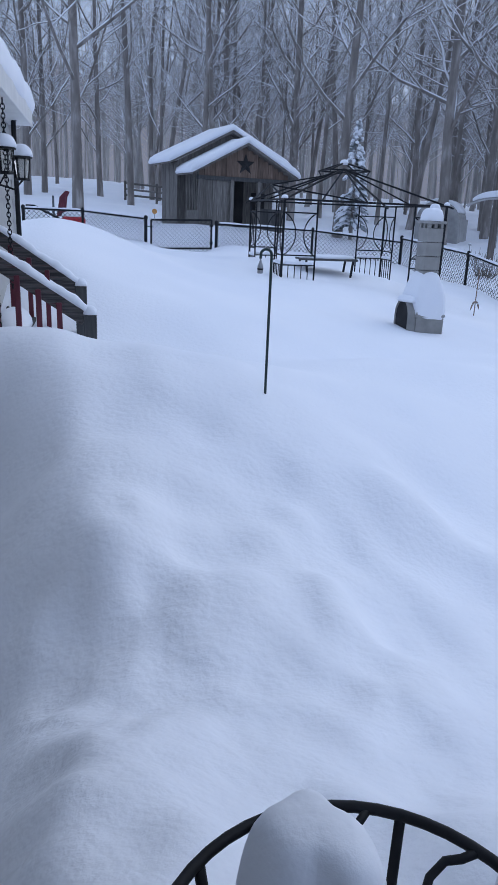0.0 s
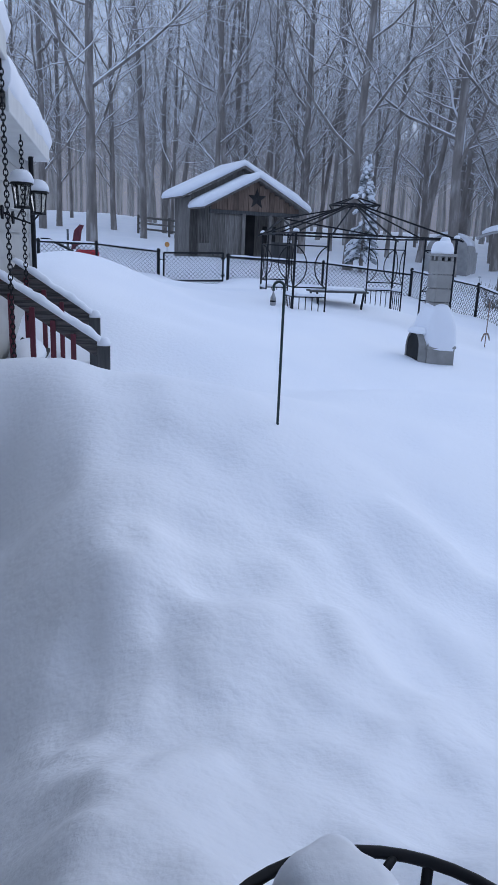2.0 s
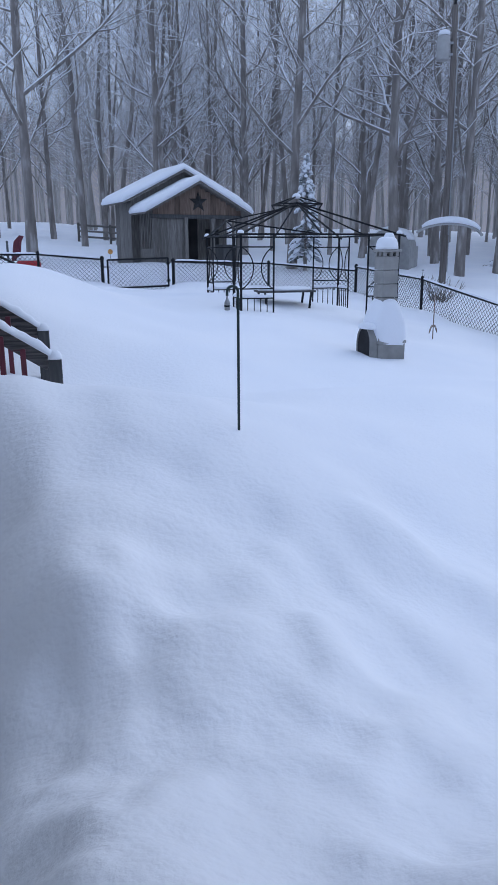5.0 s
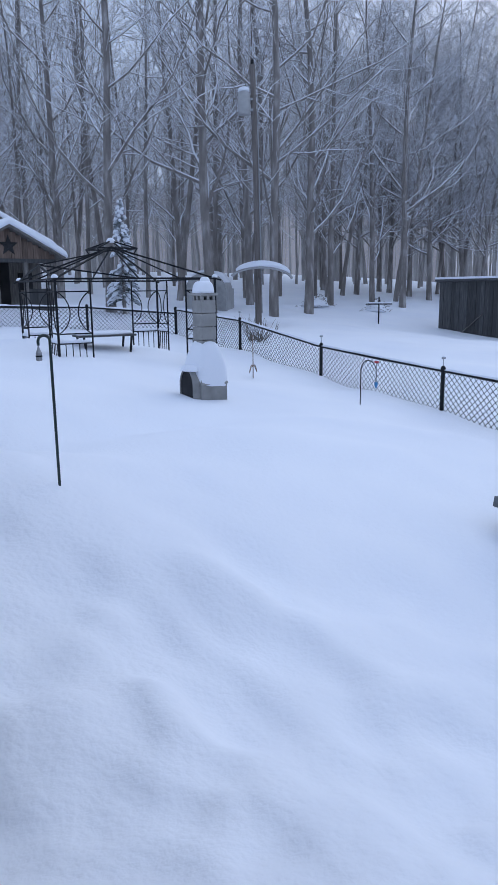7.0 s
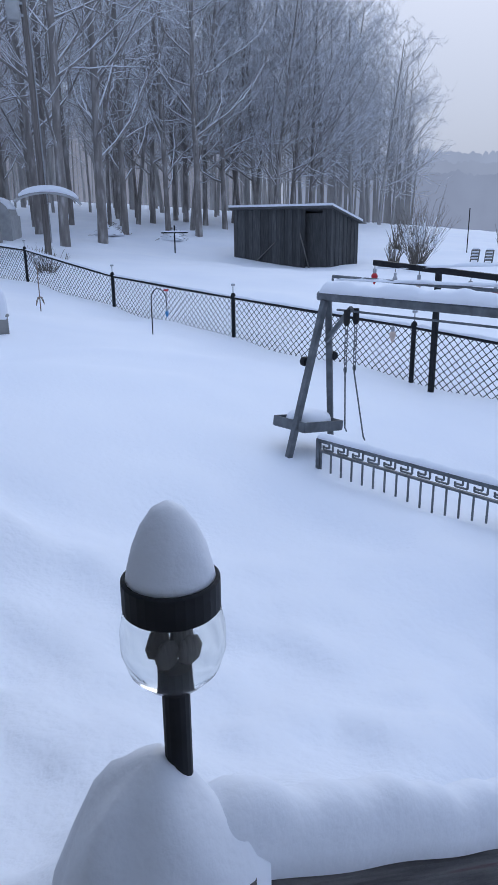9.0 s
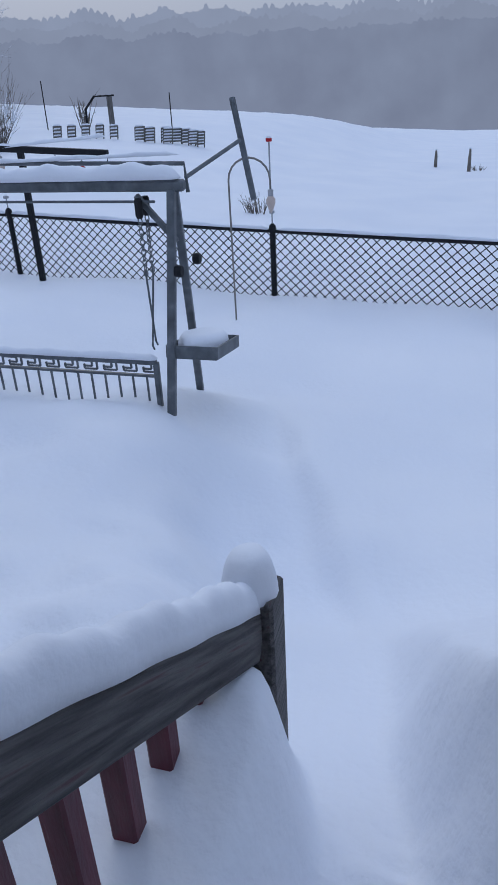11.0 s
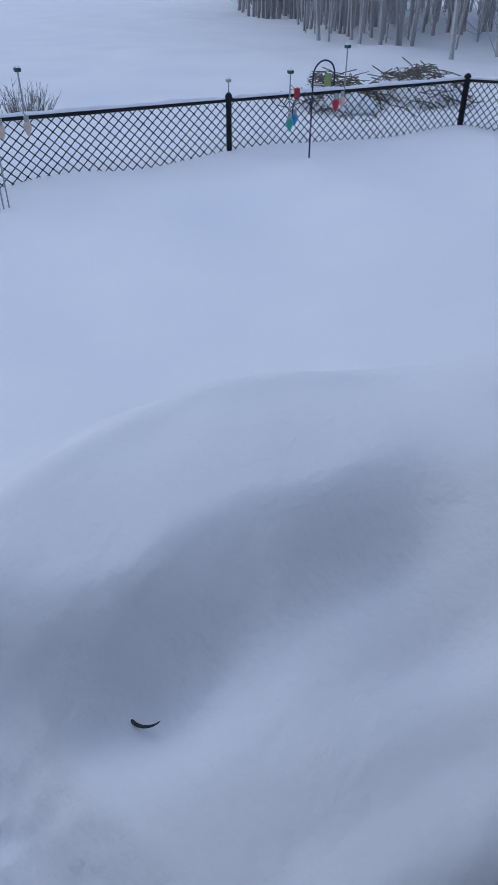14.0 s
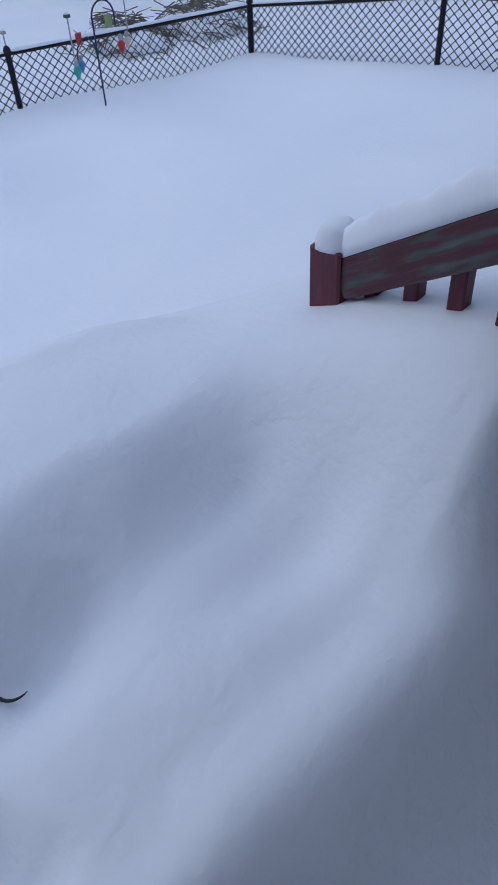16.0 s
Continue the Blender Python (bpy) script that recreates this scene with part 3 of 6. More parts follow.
far_woods("far_woods", 520, -30, 37, 62, 125, 3, BARK_FAR, "dense bare woodland far behind, haze painted into its pale bark")
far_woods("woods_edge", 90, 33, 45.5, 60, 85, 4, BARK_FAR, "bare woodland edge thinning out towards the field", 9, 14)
far_woods("south_woods", 620, 122, 172, 15.8, 45, 6, SOUTH_BARK, "bare woodland beyond the fence, haze painted into its pale bark", 6, 11, 26, 0.32)
far_woods("south_woods_middle", 190, 114, 122, 19.5, 45, 8, SOUTH_BARK, "bare woodland beyond the fence, haze painted into its pale bark", 6, 11, 26, 0.32)
far_woods("south_woods_edge", 110, 109.7, 114.5, 30, 60, 7, SOUTH_BARK, "bare woodland edge beyond the field, haze painted into its pale bark", 6, 10, 22, 0.6)

# haze painted as a flat glow: black base, emission near the sky's tone
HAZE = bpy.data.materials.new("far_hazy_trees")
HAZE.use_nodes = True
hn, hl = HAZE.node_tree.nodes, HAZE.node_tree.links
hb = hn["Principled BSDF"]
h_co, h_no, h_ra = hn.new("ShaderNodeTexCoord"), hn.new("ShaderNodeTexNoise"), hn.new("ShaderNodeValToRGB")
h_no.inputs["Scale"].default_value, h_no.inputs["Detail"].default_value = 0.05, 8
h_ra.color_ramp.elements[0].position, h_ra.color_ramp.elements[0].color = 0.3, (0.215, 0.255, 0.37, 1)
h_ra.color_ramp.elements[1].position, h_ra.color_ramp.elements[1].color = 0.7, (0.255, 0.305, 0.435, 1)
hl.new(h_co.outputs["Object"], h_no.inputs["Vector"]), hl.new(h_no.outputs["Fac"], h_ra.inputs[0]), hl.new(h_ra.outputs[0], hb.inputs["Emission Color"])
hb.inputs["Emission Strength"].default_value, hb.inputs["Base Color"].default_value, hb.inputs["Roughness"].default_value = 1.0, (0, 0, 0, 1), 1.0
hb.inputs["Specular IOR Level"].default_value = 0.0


def treeline(name, lo, hi, d, base, top, seed, label, fade=0.0, mat=HAZE):
    """The outline of far woods, with crowns of many heights; its glowing colour stands for snowfall haze."""
    n = int((hi - lo) * 24)
    vs, fs = [], []
    for i in range(n + 1):
        deg = lo + (hi - lo) * i / n
        a = radians(deg)
        h = top * (1 - fade * i / n) * (0.92 + 0.16 * noise.noise((deg * 0.35, seed, 0)) + 0.08 * noise.noise((deg * 0.9, seed, 3)) + 0.12 * abs(noise.noise((deg * 2.2, seed, 5))) + 0.04 * abs(noise.noise((deg * 7.0, seed, 7))) + 0.012 * noise.noise((deg * 21.0, seed, 9)))
        for z in (base, 2.6 + d * math.tan(radians(h))):
            vs.append((d * math.sin(a), d * math.cos(a), z))
    fs = [(2 * i, 2 * i + 2, 2 * i + 3, 2 * i + 1) for i in range(n)]
    return tagged(mesh_object(name, vs, fs, mat), label, "distant trees", kind="structure")


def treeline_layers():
    """Rows of wood behind one another, each painted paler than the one before it, as haze would make it."""
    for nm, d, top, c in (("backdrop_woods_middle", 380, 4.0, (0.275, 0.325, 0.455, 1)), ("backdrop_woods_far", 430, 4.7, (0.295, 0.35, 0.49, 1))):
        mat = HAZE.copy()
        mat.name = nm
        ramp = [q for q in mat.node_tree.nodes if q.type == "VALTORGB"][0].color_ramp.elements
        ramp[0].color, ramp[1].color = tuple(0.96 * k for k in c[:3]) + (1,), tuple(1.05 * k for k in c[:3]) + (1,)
        treeline(nm, 36, 180, d, -60, top, d * 0.1, "paler glowing row of distant trees, snowfall haze in its colour", 0.12, mat)


treeline("backdrop_woods", 36, 180, 330, -60, 3.2, 1.0, "glowing backdrop of a distant treeline, snowfall haze in its colour", 0.15)
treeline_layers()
# darker copy of the haze glow, filling the gaps between the trunks
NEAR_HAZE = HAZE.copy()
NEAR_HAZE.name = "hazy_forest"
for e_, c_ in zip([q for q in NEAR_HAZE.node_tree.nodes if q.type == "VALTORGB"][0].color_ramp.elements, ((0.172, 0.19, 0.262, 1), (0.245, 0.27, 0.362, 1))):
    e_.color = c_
treeline("backdrop_forest", -40, 33, 150, -20, 11.0, 2.0, "glowing backdrop of the wood's depth, snowfall haze in its colour", 0.35, NEAR_HAZE)

# ---- more materials ----
SIDING = coloured("pale_grey_vinyl_siding", [(0.3, (0.40, 0.40, 0.39)), (0.7, (0.48, 0.48, 0.47))], 3, 0.5, bump=0.15, fine=25, each=0.05)
WHITE = coloured("white_painted_trim", [(0.3, (0.66, 0.66, 0.65)), (0.7, (0.76, 0.76, 0.75))], 5, 0.5, bump=0.05)
RAILWOOD = coloured("peeling_grey_rail", [(0.26, (0.016, 0.014, 0.016)), (0.44, (0.055, 0.050, 0.051)), (0.60, (0.12, 0.112, 0.11)), (0.72, (0.085, 0.028, 0.036))], 2.6, 0.75, stretch=(1.6, 26, 26), bump=0.9, fine=8, dist=0.006, detail=9.0)
REDRAIL = coloured("peeling_maroon_rail", [(0.3, (0.055, 0.008, 0.018)), (0.48, (0.075, 0.012, 0.024)), (0.54, (0.05, 0.047, 0.046)), (0.8, (0.13, 0.123, 0.12))], 5, 0.6, stretch=(1.2, 9, 9), bump=0.5, fine=16, dist=0.005)
MAROON = coloured("worn_maroon_paint", [(0.3, (0.085, 0.010, 0.022)), (0.68, (0.14, 0.02, 0.036)), (0.8, (0.32, 0.27, 0.27))], 11, 0.5, stretch=(4, 4, 0.7), bump=0.25, fine=50)
RED = coloured("red_plastic", [(0.3, (0.40, 0.012, 0.02)), (0.7, (0.52, 0.02, 0.03))], 8, 0.3)
TEAL = coloured("teal_plastic", [(0.3, (0.02, 0.30, 0.24)), (0.7, (0.03, 0.38, 0.31))], 8, 0.3)
BLUE = coloured("blue_plastic", [(0.3, (0.03, 0.19, 0.42)), (0.7, (0.05, 0.25, 0.52))], 8, 0.3)
CREAM = coloured("cream_plastic", [(0.3, (0.55, 0.44, 0.38)), (0.7, (0.62, 0.50, 0.44))], 8, 0.35)
GREEN = coloured("dark_green_plastic", [(0.3, (0.012, 0.07, 0.05)), (0.7, (0.02, 0.10, 0.07))], 8, 0.4)
LIME = coloured("pale_green_plastic", [(0.3, (0.24, 0.32, 0.12)), (0.7, (0.30, 0.40, 0.16))], 8, 0.4)
NAVY = coloured("navy_painted_rod", [(0.3, (0.012, 0.016, 0.05)), (0.7, (0.025, 0.03, 0.08))], 9, 0.4)
RUST = coloured("rusty_rod", [(0.3, (0.16, 0.11, 0.09)), (0.7, (0.30, 0.22, 0.18))], 9, 0.7, bump=0.3)
TAUPE = coloured("taupe_rod", [(0.3, (0.16, 0.15, 0.14)), (0.7, (0.24, 0.22, 0.20))], 9, 0.5)
CORRUGATED = coloured("dull_corrugated_sheet", [(0.3, (0.30, 0.30, 0.30)), (0.7, (0.44, 0.44, 0.44))], 4, 0.55, 0.1, bump=0.1)
POLEWOOD = coloured("weathered_pole_wood", [(0.25, (0.10, 0.085, 0.075)), (0.55, (0.17, 0.15, 0.14)), (0.8, (0.24, 0.225, 0.215))], 6, 0.85, stretch=(5, 5, 0.3), bump=0.5, fine=30)
TWIG = coloured("bare_twigs", [(0.3, (0.12, 0.10, 0.085)), (0.7, (0.22, 0.195, 0.17))], 6, 0.85, bump=0.2)
NEEDLES = coloured("snowy_needles", [(0.35, (0.05, 0.07, 0.06)), (0.5, (0.35, 0.37, 0.40)), (0.65, (0.80, 0.83, 0.88))], 6, 0.8, bump=0.3)
GLASS, g_n, g_l, g_b = node_mat("clear_jar_glass", 0.06)
g_b.inputs["Transmission Weight"].default_value, g_b.inputs["IOR"].default_value, g_b.inputs["Base Color"].default_value = 0.95, 1.12, (0.93, 0.94, 0.92, 1)
SCUFF = coloured("dull_black_rubber", [(0.3, (0.012, 0.012, 0.014)), (0.7, (0.022, 0.022, 0.025))], 9, 0.6)


def lump(a, b, h, seed=0, n=18, rings=6, rough=0.12, peak=1.0):
    """A heap of snow on an oval base with half axes a and b."""
    rg = random.Random(seed)
    ph = [rg.uniform(0, 6.28) for _ in range(3)]
    vs, fs = [], []
    for i in range(rings):
        s = i / rings
        r = math.cos(s * math.pi / 2) ** (0.75 * peak)
        z = math.sin(s * math.pi / 2) * h
        for k in range(n):
            t = 2 * math.pi * k / n
            e = 1 + rough * (0.5 * math.sin(2 * t + ph[0]) + 0.3 * math.sin(3 * t + ph[1] + s * 2) + 0.2 * math.sin(5 * t + ph[2]))
            vs.append((a * r * e * math.cos(t), b * r * e * math.sin(t), z))
    vs.append((0, 0, h))
    fs = [(i * n + k, i * n + (k + 1) % n, i * n + n + (k + 1) % n, i * n + n + k) for i in range(rings - 1) for k in range(n)]
    fs += [((rings - 1) * n + k, (rings - 1) * n + (k + 1) % n, rings * n) for k in range(n)]
    fs.append(tuple(range(n - 1, -1, -1)))
    return Shape().add(vs, fs)


def chain(sh, top, length, link=0.045, wire=0.0045, breadth=0.6):
    """Links hanging straight down from top."""
    n = int(length / (link * 0.72))
    for i in range(n):
        c = Vector(top) - Vector((0, 0, i * link * 0.72 + link / 2))
        pts = []
        for k in range(11):
            t = 2 * math.pi * k / 10
            x, z = math.cos(t) * link * breadth / 2, math.sin(t) * link / 2
            pts.append(c + (Vector((x, 0, z)) if i % 2 else Vector((0, x, z))))
        sh.tube(pts, wire, 5, cap=False)
    return sh


def rel(u0, w0, z0):
    return lambda u, w, z: Vector((u - u0, w - w0, z - z0))


# ---- the house beside the camera ----
def house():
    W0, W1, WU = -7.7, 7.75, -0.82
    wall = Shape().box(Vector((WU - 0.12, (W0 + W1) / 2, 1.6)), 0.2, W1 - W0, 4.0).out("wall_east", SIDING)
    wall.matrix_basis = yard_pose(0, 0, 0)
    tagged(wall, "pale grey lap-sided house wall with snow banked against it", "wall", kind="structure")
    board = Shape().prism(Matrix.Identity(4), [(0.0, -0.09), (0.022, -0.092), (0.006, 0.092), (0.0, 0.092)], 3.8)
    first = None
    for r in range(15):
        for k in range(4):
            ob = board.out("siding_board", SIDING, wall) if first is None else new("siding_board", first.data)
            first = first or ob
            ob.parent = wall
            ob.location = (WU - 0.02, W0 + 1.93 + k * 3.85, 0.75 + r * 0.18)
    end = Shape().box(Vector((-4.2, W1 - 0.1, 1.7)), 6.5, 0.2, 4.2).out("wall_north", SIDING)
    end.matrix_basis = yard_pose(0, 0, 0)
    tagged(end, "pale grey lap-sided end wall of the house", "wall", kind="structure")
    trim = Shape().box(Vector((WU + 0.015, W1 - 0.05, 1.9)), 0.05, 0.12, 3.0, 0.005).out("trim", WHITE)
    trim.matrix_basis = yard_pose(0, 0, 0)
    tagged(trim, "white corner board of the house", "trim", kind="structure")
    # the first two spans are added, out of view, to shade the near snow
    for nm, a, b, z in (("roof_porch", -8.0, 1.1, 3.12), ("roof_middle", 1.12, 2.6, 3.60), ("roof_south", 2.62, 4.72, 3.60), ("roof_north", 4.74, 7.62, 3.33)):
        mid, ln = (a + b) / 2, b - a
        e, rz = (0.45 if nm in ("roof_porch", "roof_middle") else -0.63), z + 1.75
        roof = Shape().prism(Matrix.Translation((0, mid, 0)), [(e, z), (e, z + 0.14), (-4.2, rz + 0.14), (-7.9, z + 0.14), (-7.9, z), (-4.2, rz)], ln).out(nm, GREYWOOD)
        roof.matrix_basis = yard_pose(0, 0, 0)
        tagged(roof, "low house roof under a thick load of snow, two unseen spans added for shade", "roof", kind="structure")
        Shape().box(Vector(((e - 0.82) / 2, mid, z - 0.012)), e + 0.82, ln, 0.02).out("soffit", WHITE, roof, "pale grey soffit board")
        Shape().box(Vector((e + 0.012, mid, z + 0.06)), 0.022, ln + 0.01, 0.17, 0.004).out("fascia", WHITE, roof, "grey-white fascia board")
        n, vs, fs = 60, [], []
        for i in range(n + 1):
            y = a - 0.02 + (ln + 0.10) * i / n
            k = 0.19 + 0.05 * noise.noise((y * 1.3, z, 0)) + 0.02 * noise.noise((y * 6, z, 2))
            o = 0.035 + 0.03 * noise.noise((y * 2.1, z, 5))
            if i > n - 4:
                k *= 0.55 + 0.15 * (n - i)
            prof = [(e + o * 0.3, z + 0.08), (e + o, z + 0.14), (e + o * 1.15, z + 0.14 + k * 0.35), (e + o * 0.6, z + 0.14 + k * 0.75), (e - 0.10, z + 0.18 + k), (e - 0.6, z + 0.42 + k), (-4.2, rz + 0.16 + k), (-4.2, rz + 0.12)]
            vs += [(u, y, q) for u, q in prof]
        m = 8
        fs = [(i * m + j, i * m + m + j, i * m + m + (j + 1) % m, i * m + (j + 1) % m) for i in range(n) for j in range(m)]
        fs += [tuple(range(m)), tuple(range(n * m + m - 1, n * m - 1, -1))]
        mesh_object("roof_snow", vs, fs, SNOW, roof, "thick rounded snow overhanging the eave", True)


house()


def rain_chain(u, w, z0, z1):
    t = thing("hanging_chain", yard_pose(u, w, z0), "dark iron chain hanging from the eave of the house", "chain", "chains at the eave")
    first = None
    for k in range(int((z0 - z1) / 0.0302)):
        if first is None:
            first = chain(Shape(), (0, 0, 0), 0.0303, 0.042, 0.0042, 0.62).out("link", BLACK, t)
            ob = first
        else:
            ob = new("link", first.data)
            ob.parent = t
        ob.location, ob.rotation_euler = (0, 0, -0.0302 * k), (0, 0, math.pi / 2 * (k % 2))
    Shape().tube([(0, 0, -0.02), (0, 0, 0.02), (-0.02, 0, 0.05)], 0.006, 6).out("hook", BLACK, t)


rain_chain(-0.64, 4.70, 3.56, 1.7)
rain_chain(-0.66, 5.73, 3.30, 2.0)


def lantern(u, w, z, reach):
    t = thing("wall_lantern", yard_pose(u, w, z), "black glazed wall lantern with a cap of snow on the house", "lantern", "lanterns on the house")
    Shape().lathe([(0.055, -0.09), (0.06, -0.08), (0.05, -0.07)], n=6).out("base", BLACK, t)
    for k in range(6):
        a = k * math.pi / 3
        Shape().tube([(0.048 * math.cos(a), 0.048 * math.sin(a), -0.08), (0.066 * math.cos(a), 0.066 * math.sin(a), 0.08)], 0.005, 5).out("bar", BLACK, t)
    Shape().lathe([(0.042, -0.07), (0.06, 0.075)], n=6).out("glass", GLASS, t)
    Shape().lathe([(0.085, 0.075), (0.08, 0.085), (0.03, 0.13), (0.012, 0.15), (0.012, 0.17)], n=12).out("roof", BLACK, t)
    s = lump(0.085, 0.085, 0.09, 3, 14, 5, 0.1).out("snow", SNOW, t, "cap of snow", True)
    s.location = (0, 0, 0.09)
    Shape().tube([(0, 0, -0.09), (-reach * 0.3, 0, -0.16), (-reach, 0, -0.12)], 0.008, 6).out("bracket", BLACK, t)
    Shape().lathe([(0.05, -0.008), (0.05, 0.008)], n=12).out("wall_plate", BLACK, t).matrix_basis = pose(-reach, 0, -0.12, 0, 90, 0)


lantern(-0.66, 5.66, 2.89, 0.14)
lantern(-0.60, 6.25, 2.87, 0.2)
pipe = thing("drainpipe", yard_pose(-0.74, 7.2, 1.5), "thin dark drainpipe down the house wall", "drainpipe")
Shape().tube([(0, 0, 0), (0, 0, 1.8), (0.12, 0, 1.92)], 0.022, 8).out("pipe", BLACK, pipe)
for q in (0.5, 1.5):
    Shape().box(Vector((-0.02, 0, q)), 0.05, 0.07, 0.03, 0.004).out("clip", BLACK, pipe)


# ---- wooden stairs beside the house ----
def side_stairs():
    u0, w0, z0 = -0.45, 5.6, 1.0
    t = thing("porch_stairs", yard_pose(u0, w0, z0), "weathered dark red porch stairs with two snow-topped handrails", "stairs")
    L = rel(u0, w0, z0)
    for w, top, bot, uu in ((5.15, 2.30, 1.90, -0.12), (6.10, 2.36, 2.00, -0.20)):
        a, b = L(-0.80, w, top), L(uu, w, bot - 0.045)
        h = Shape().bar(a, b, 0.10, 0.040, 0.006, up=(0, 1, 0)).out("handrail", RAILWOOD, t)
        d = b - a
        m = Matrix.Translation((a + b) / 2 + Vector((0, 0, 0.055))) @ Matrix.Rotation(-math.atan2(d.z, d.x), 4, "Y")
        s = snow_cap(d.length + 0.05, 0.085, 0.05, int(w * 10), 26, 8, 0.25, 2.5).out("snow", SNOW, h, "ridge of snow on the handrail", True)
        s.matrix_basis = m
        p = Shape().box(L(uu + 0.03, w, bot - 0.32), 0.09, 0.09, 0.62, 0.006).out("post", DARKWOOD, t)
        c = lump(0.055, 0.055, 0.06, 5, 12, 5, 0.1).out("snow", SNOW, p, "cap of snow", True)
        c.location = L(uu + 0.03, w, bot - 0.01)
        for k in range(4):
            ub = -0.70 + k * 0.135
            if ub > uu - 0.12:
                continue
            zb = top + (bot - 0.045 - top) * (ub + 0.80) / (uu + 0.80)
            Shape().box(L(ub, w - 0.03, (zb + 1.35) / 2), 0.036, 0.036, zb - 1.35, 0.004).out("baluster", MAROON, t)
        Shape().bar(L(-0.80, w, top - 0.62), L(uu, w, bot - 0.62), 0.18, 0.04, 0.006, up=(0, 1, 0)).out("stringer", DARKWOOD, t)
    for k in range(3):
        Shape().box(L(-0.66 + k * 0.24, 5.62, 1.72 - k * 0.17), 0.26, 0.9, 0.035, 0.006).out("tread", DARKWOOD, t)
        c = lump(0.13, 0.46, 0.12, 7 + k, 20, 5, 0.08).out("snow", SNOW, t, "snow lying on a tread", True)
        c.location = L(-0.66 + k * 0.24, 5.62, 1.735 - k * 0.17)


side_stairs()


# ---- the landing's own stair rails, close to the camera ----
def landing_rail(name_label, posts, wood, group, n_bal, snow_h, seed, out_):
    """posts: two places (u, w, top height) joined by a sloping rail."""
    (u0, w0, z0), (u1, w1, z1) = posts
    t = thing("stair_rail", yard_pose(u0, w0, z0 - 1.2), name_label, "railing", group)
    L = rel(u0, w0, z0 - 1.2)
    a, b = L(u0, w0, z0 - 0.06), L(u1, w1, z1 - 0.06)
    d = b - a
    side = Vector((-d.y, d.x, 0)).normalized()
    hx = d.normalized()
    m = Matrix((hx, side, hx.cross(side))).transposed().to_4x4()
    m.translation = (a + b) / 2
    rail = Shape().box(Vector((0, 0, 0)), d.length, 0.04, 0.095, 0.006).out("handrail", wood, t)
    rail.matrix_basis = m
    m = Matrix.Translation((-0.022 if out_ > 0 else 0.0, out_ * 0.008, 0.046))
    s = snow_cap(d.length + (0.11 if out_ > 0 else 0.05), 0.056, snow_h, seed, 90, 14, 0.13, 4.0).out("snow", SNOW, rail, "soft thick ridge of fresh snow", True)
    s.matrix_basis = m
    for k in range(n_bal):
        f = (k + 0.75) / (n_bal + 0.3)
        c = a + d * f + side * out_ * 0.038
        Shape().box(Vector((c.x, c.y, c.z - 0.36)), 0.037, 0.037, 0.72, 0.004).out("baluster", MAROON, t)
    return t, L


rail_n, L_n = landing_rail("weathered grey sloping stair rail with maroon balusters under snow", [(0.44, 0.335, 2.148), (1.145, 0.285, 1.72)], RAILWOOD, "stair rails of the landing", 6, 0.058, 3, 1)
Shape().box(L_n(0.397, 0.347, 1.69), 0.09, 0.09, 0.935, 0.006).out("post", RAILWOOD, rail_n, "cracked grey wooden post")
Shape().box(L_n(1.18, 0.29, 1.39), 0.09, 0.09, 0.70, 0.006).out("post", RAILWOOD, rail_n, "cracked grey wooden post")
c = lump(0.052, 0.052, 0.085, 4, 18, 7, 0.10, 0.7).out("snow", SNOW, rail_n, "cap of snow on the end post", True)
c.location = L_n(1.175, 0.295, 1.735)
rail_s, L_s = landing_rail("peeling maroon stair rail with square balusters under snow", [(0.16, -1.245, 2.305), (0.91, -1.41, 1.83)], REDRAIL, "stair rails of the landing", 6, 0.07, 8, -1)
Shape().box(L_s(0.945, -1.423, 1.50), 0.09, 0.09, 0.69, 0.006).out("post", MAROON, rail_s, "maroon end post")
c = lump(0.050, 0.050, 0.062, 6, 18, 7, 0.16, 0.7).out("snow", SNOW, rail_s, "cap of snow on the end post", True)
c.location = L_s(0.94, -1.423, 1.84)
Shape().box(L_s(0.12, -1.235, 1.73), 0.09, 0.09, 1.16, 0.006).out("post", MAROON, rail_s, "maroon post")

heap = Shape().lathe([(0.100, 0.0), (0.085, 0.05), (0.072, 0.10), (0.058, 0.132), (0.044, 0.158), (0.031, 0.178), (0.017, 0.191), (0.004, 0.196)], n=48)
heap.v = [(x * (1 + 0.12 * math.sin(3 * math.atan2(y, x) + 1 + z * 20) + 0.05 * math.sin(7 * math.atan2(y, x) + z * 60)), y * (1 + 0.10 * math.sin(2 * math.atan2(y, x) + z * 25)), z + 0.006 * math.sin(x * 90) * math.cos(y * 80)) for x, y, z in heap.v]
snow_heap = heap.out("snow_mound", SNOW, smooth=True)
snow_heap.matrix_basis = yard_pose(0.397, 0.363, 2.026) @ Matrix.Diagonal((1, 1, 1.1, 1))
tagged(snow_heap, "steep heap of snow round the foot of the garden light", "snow")


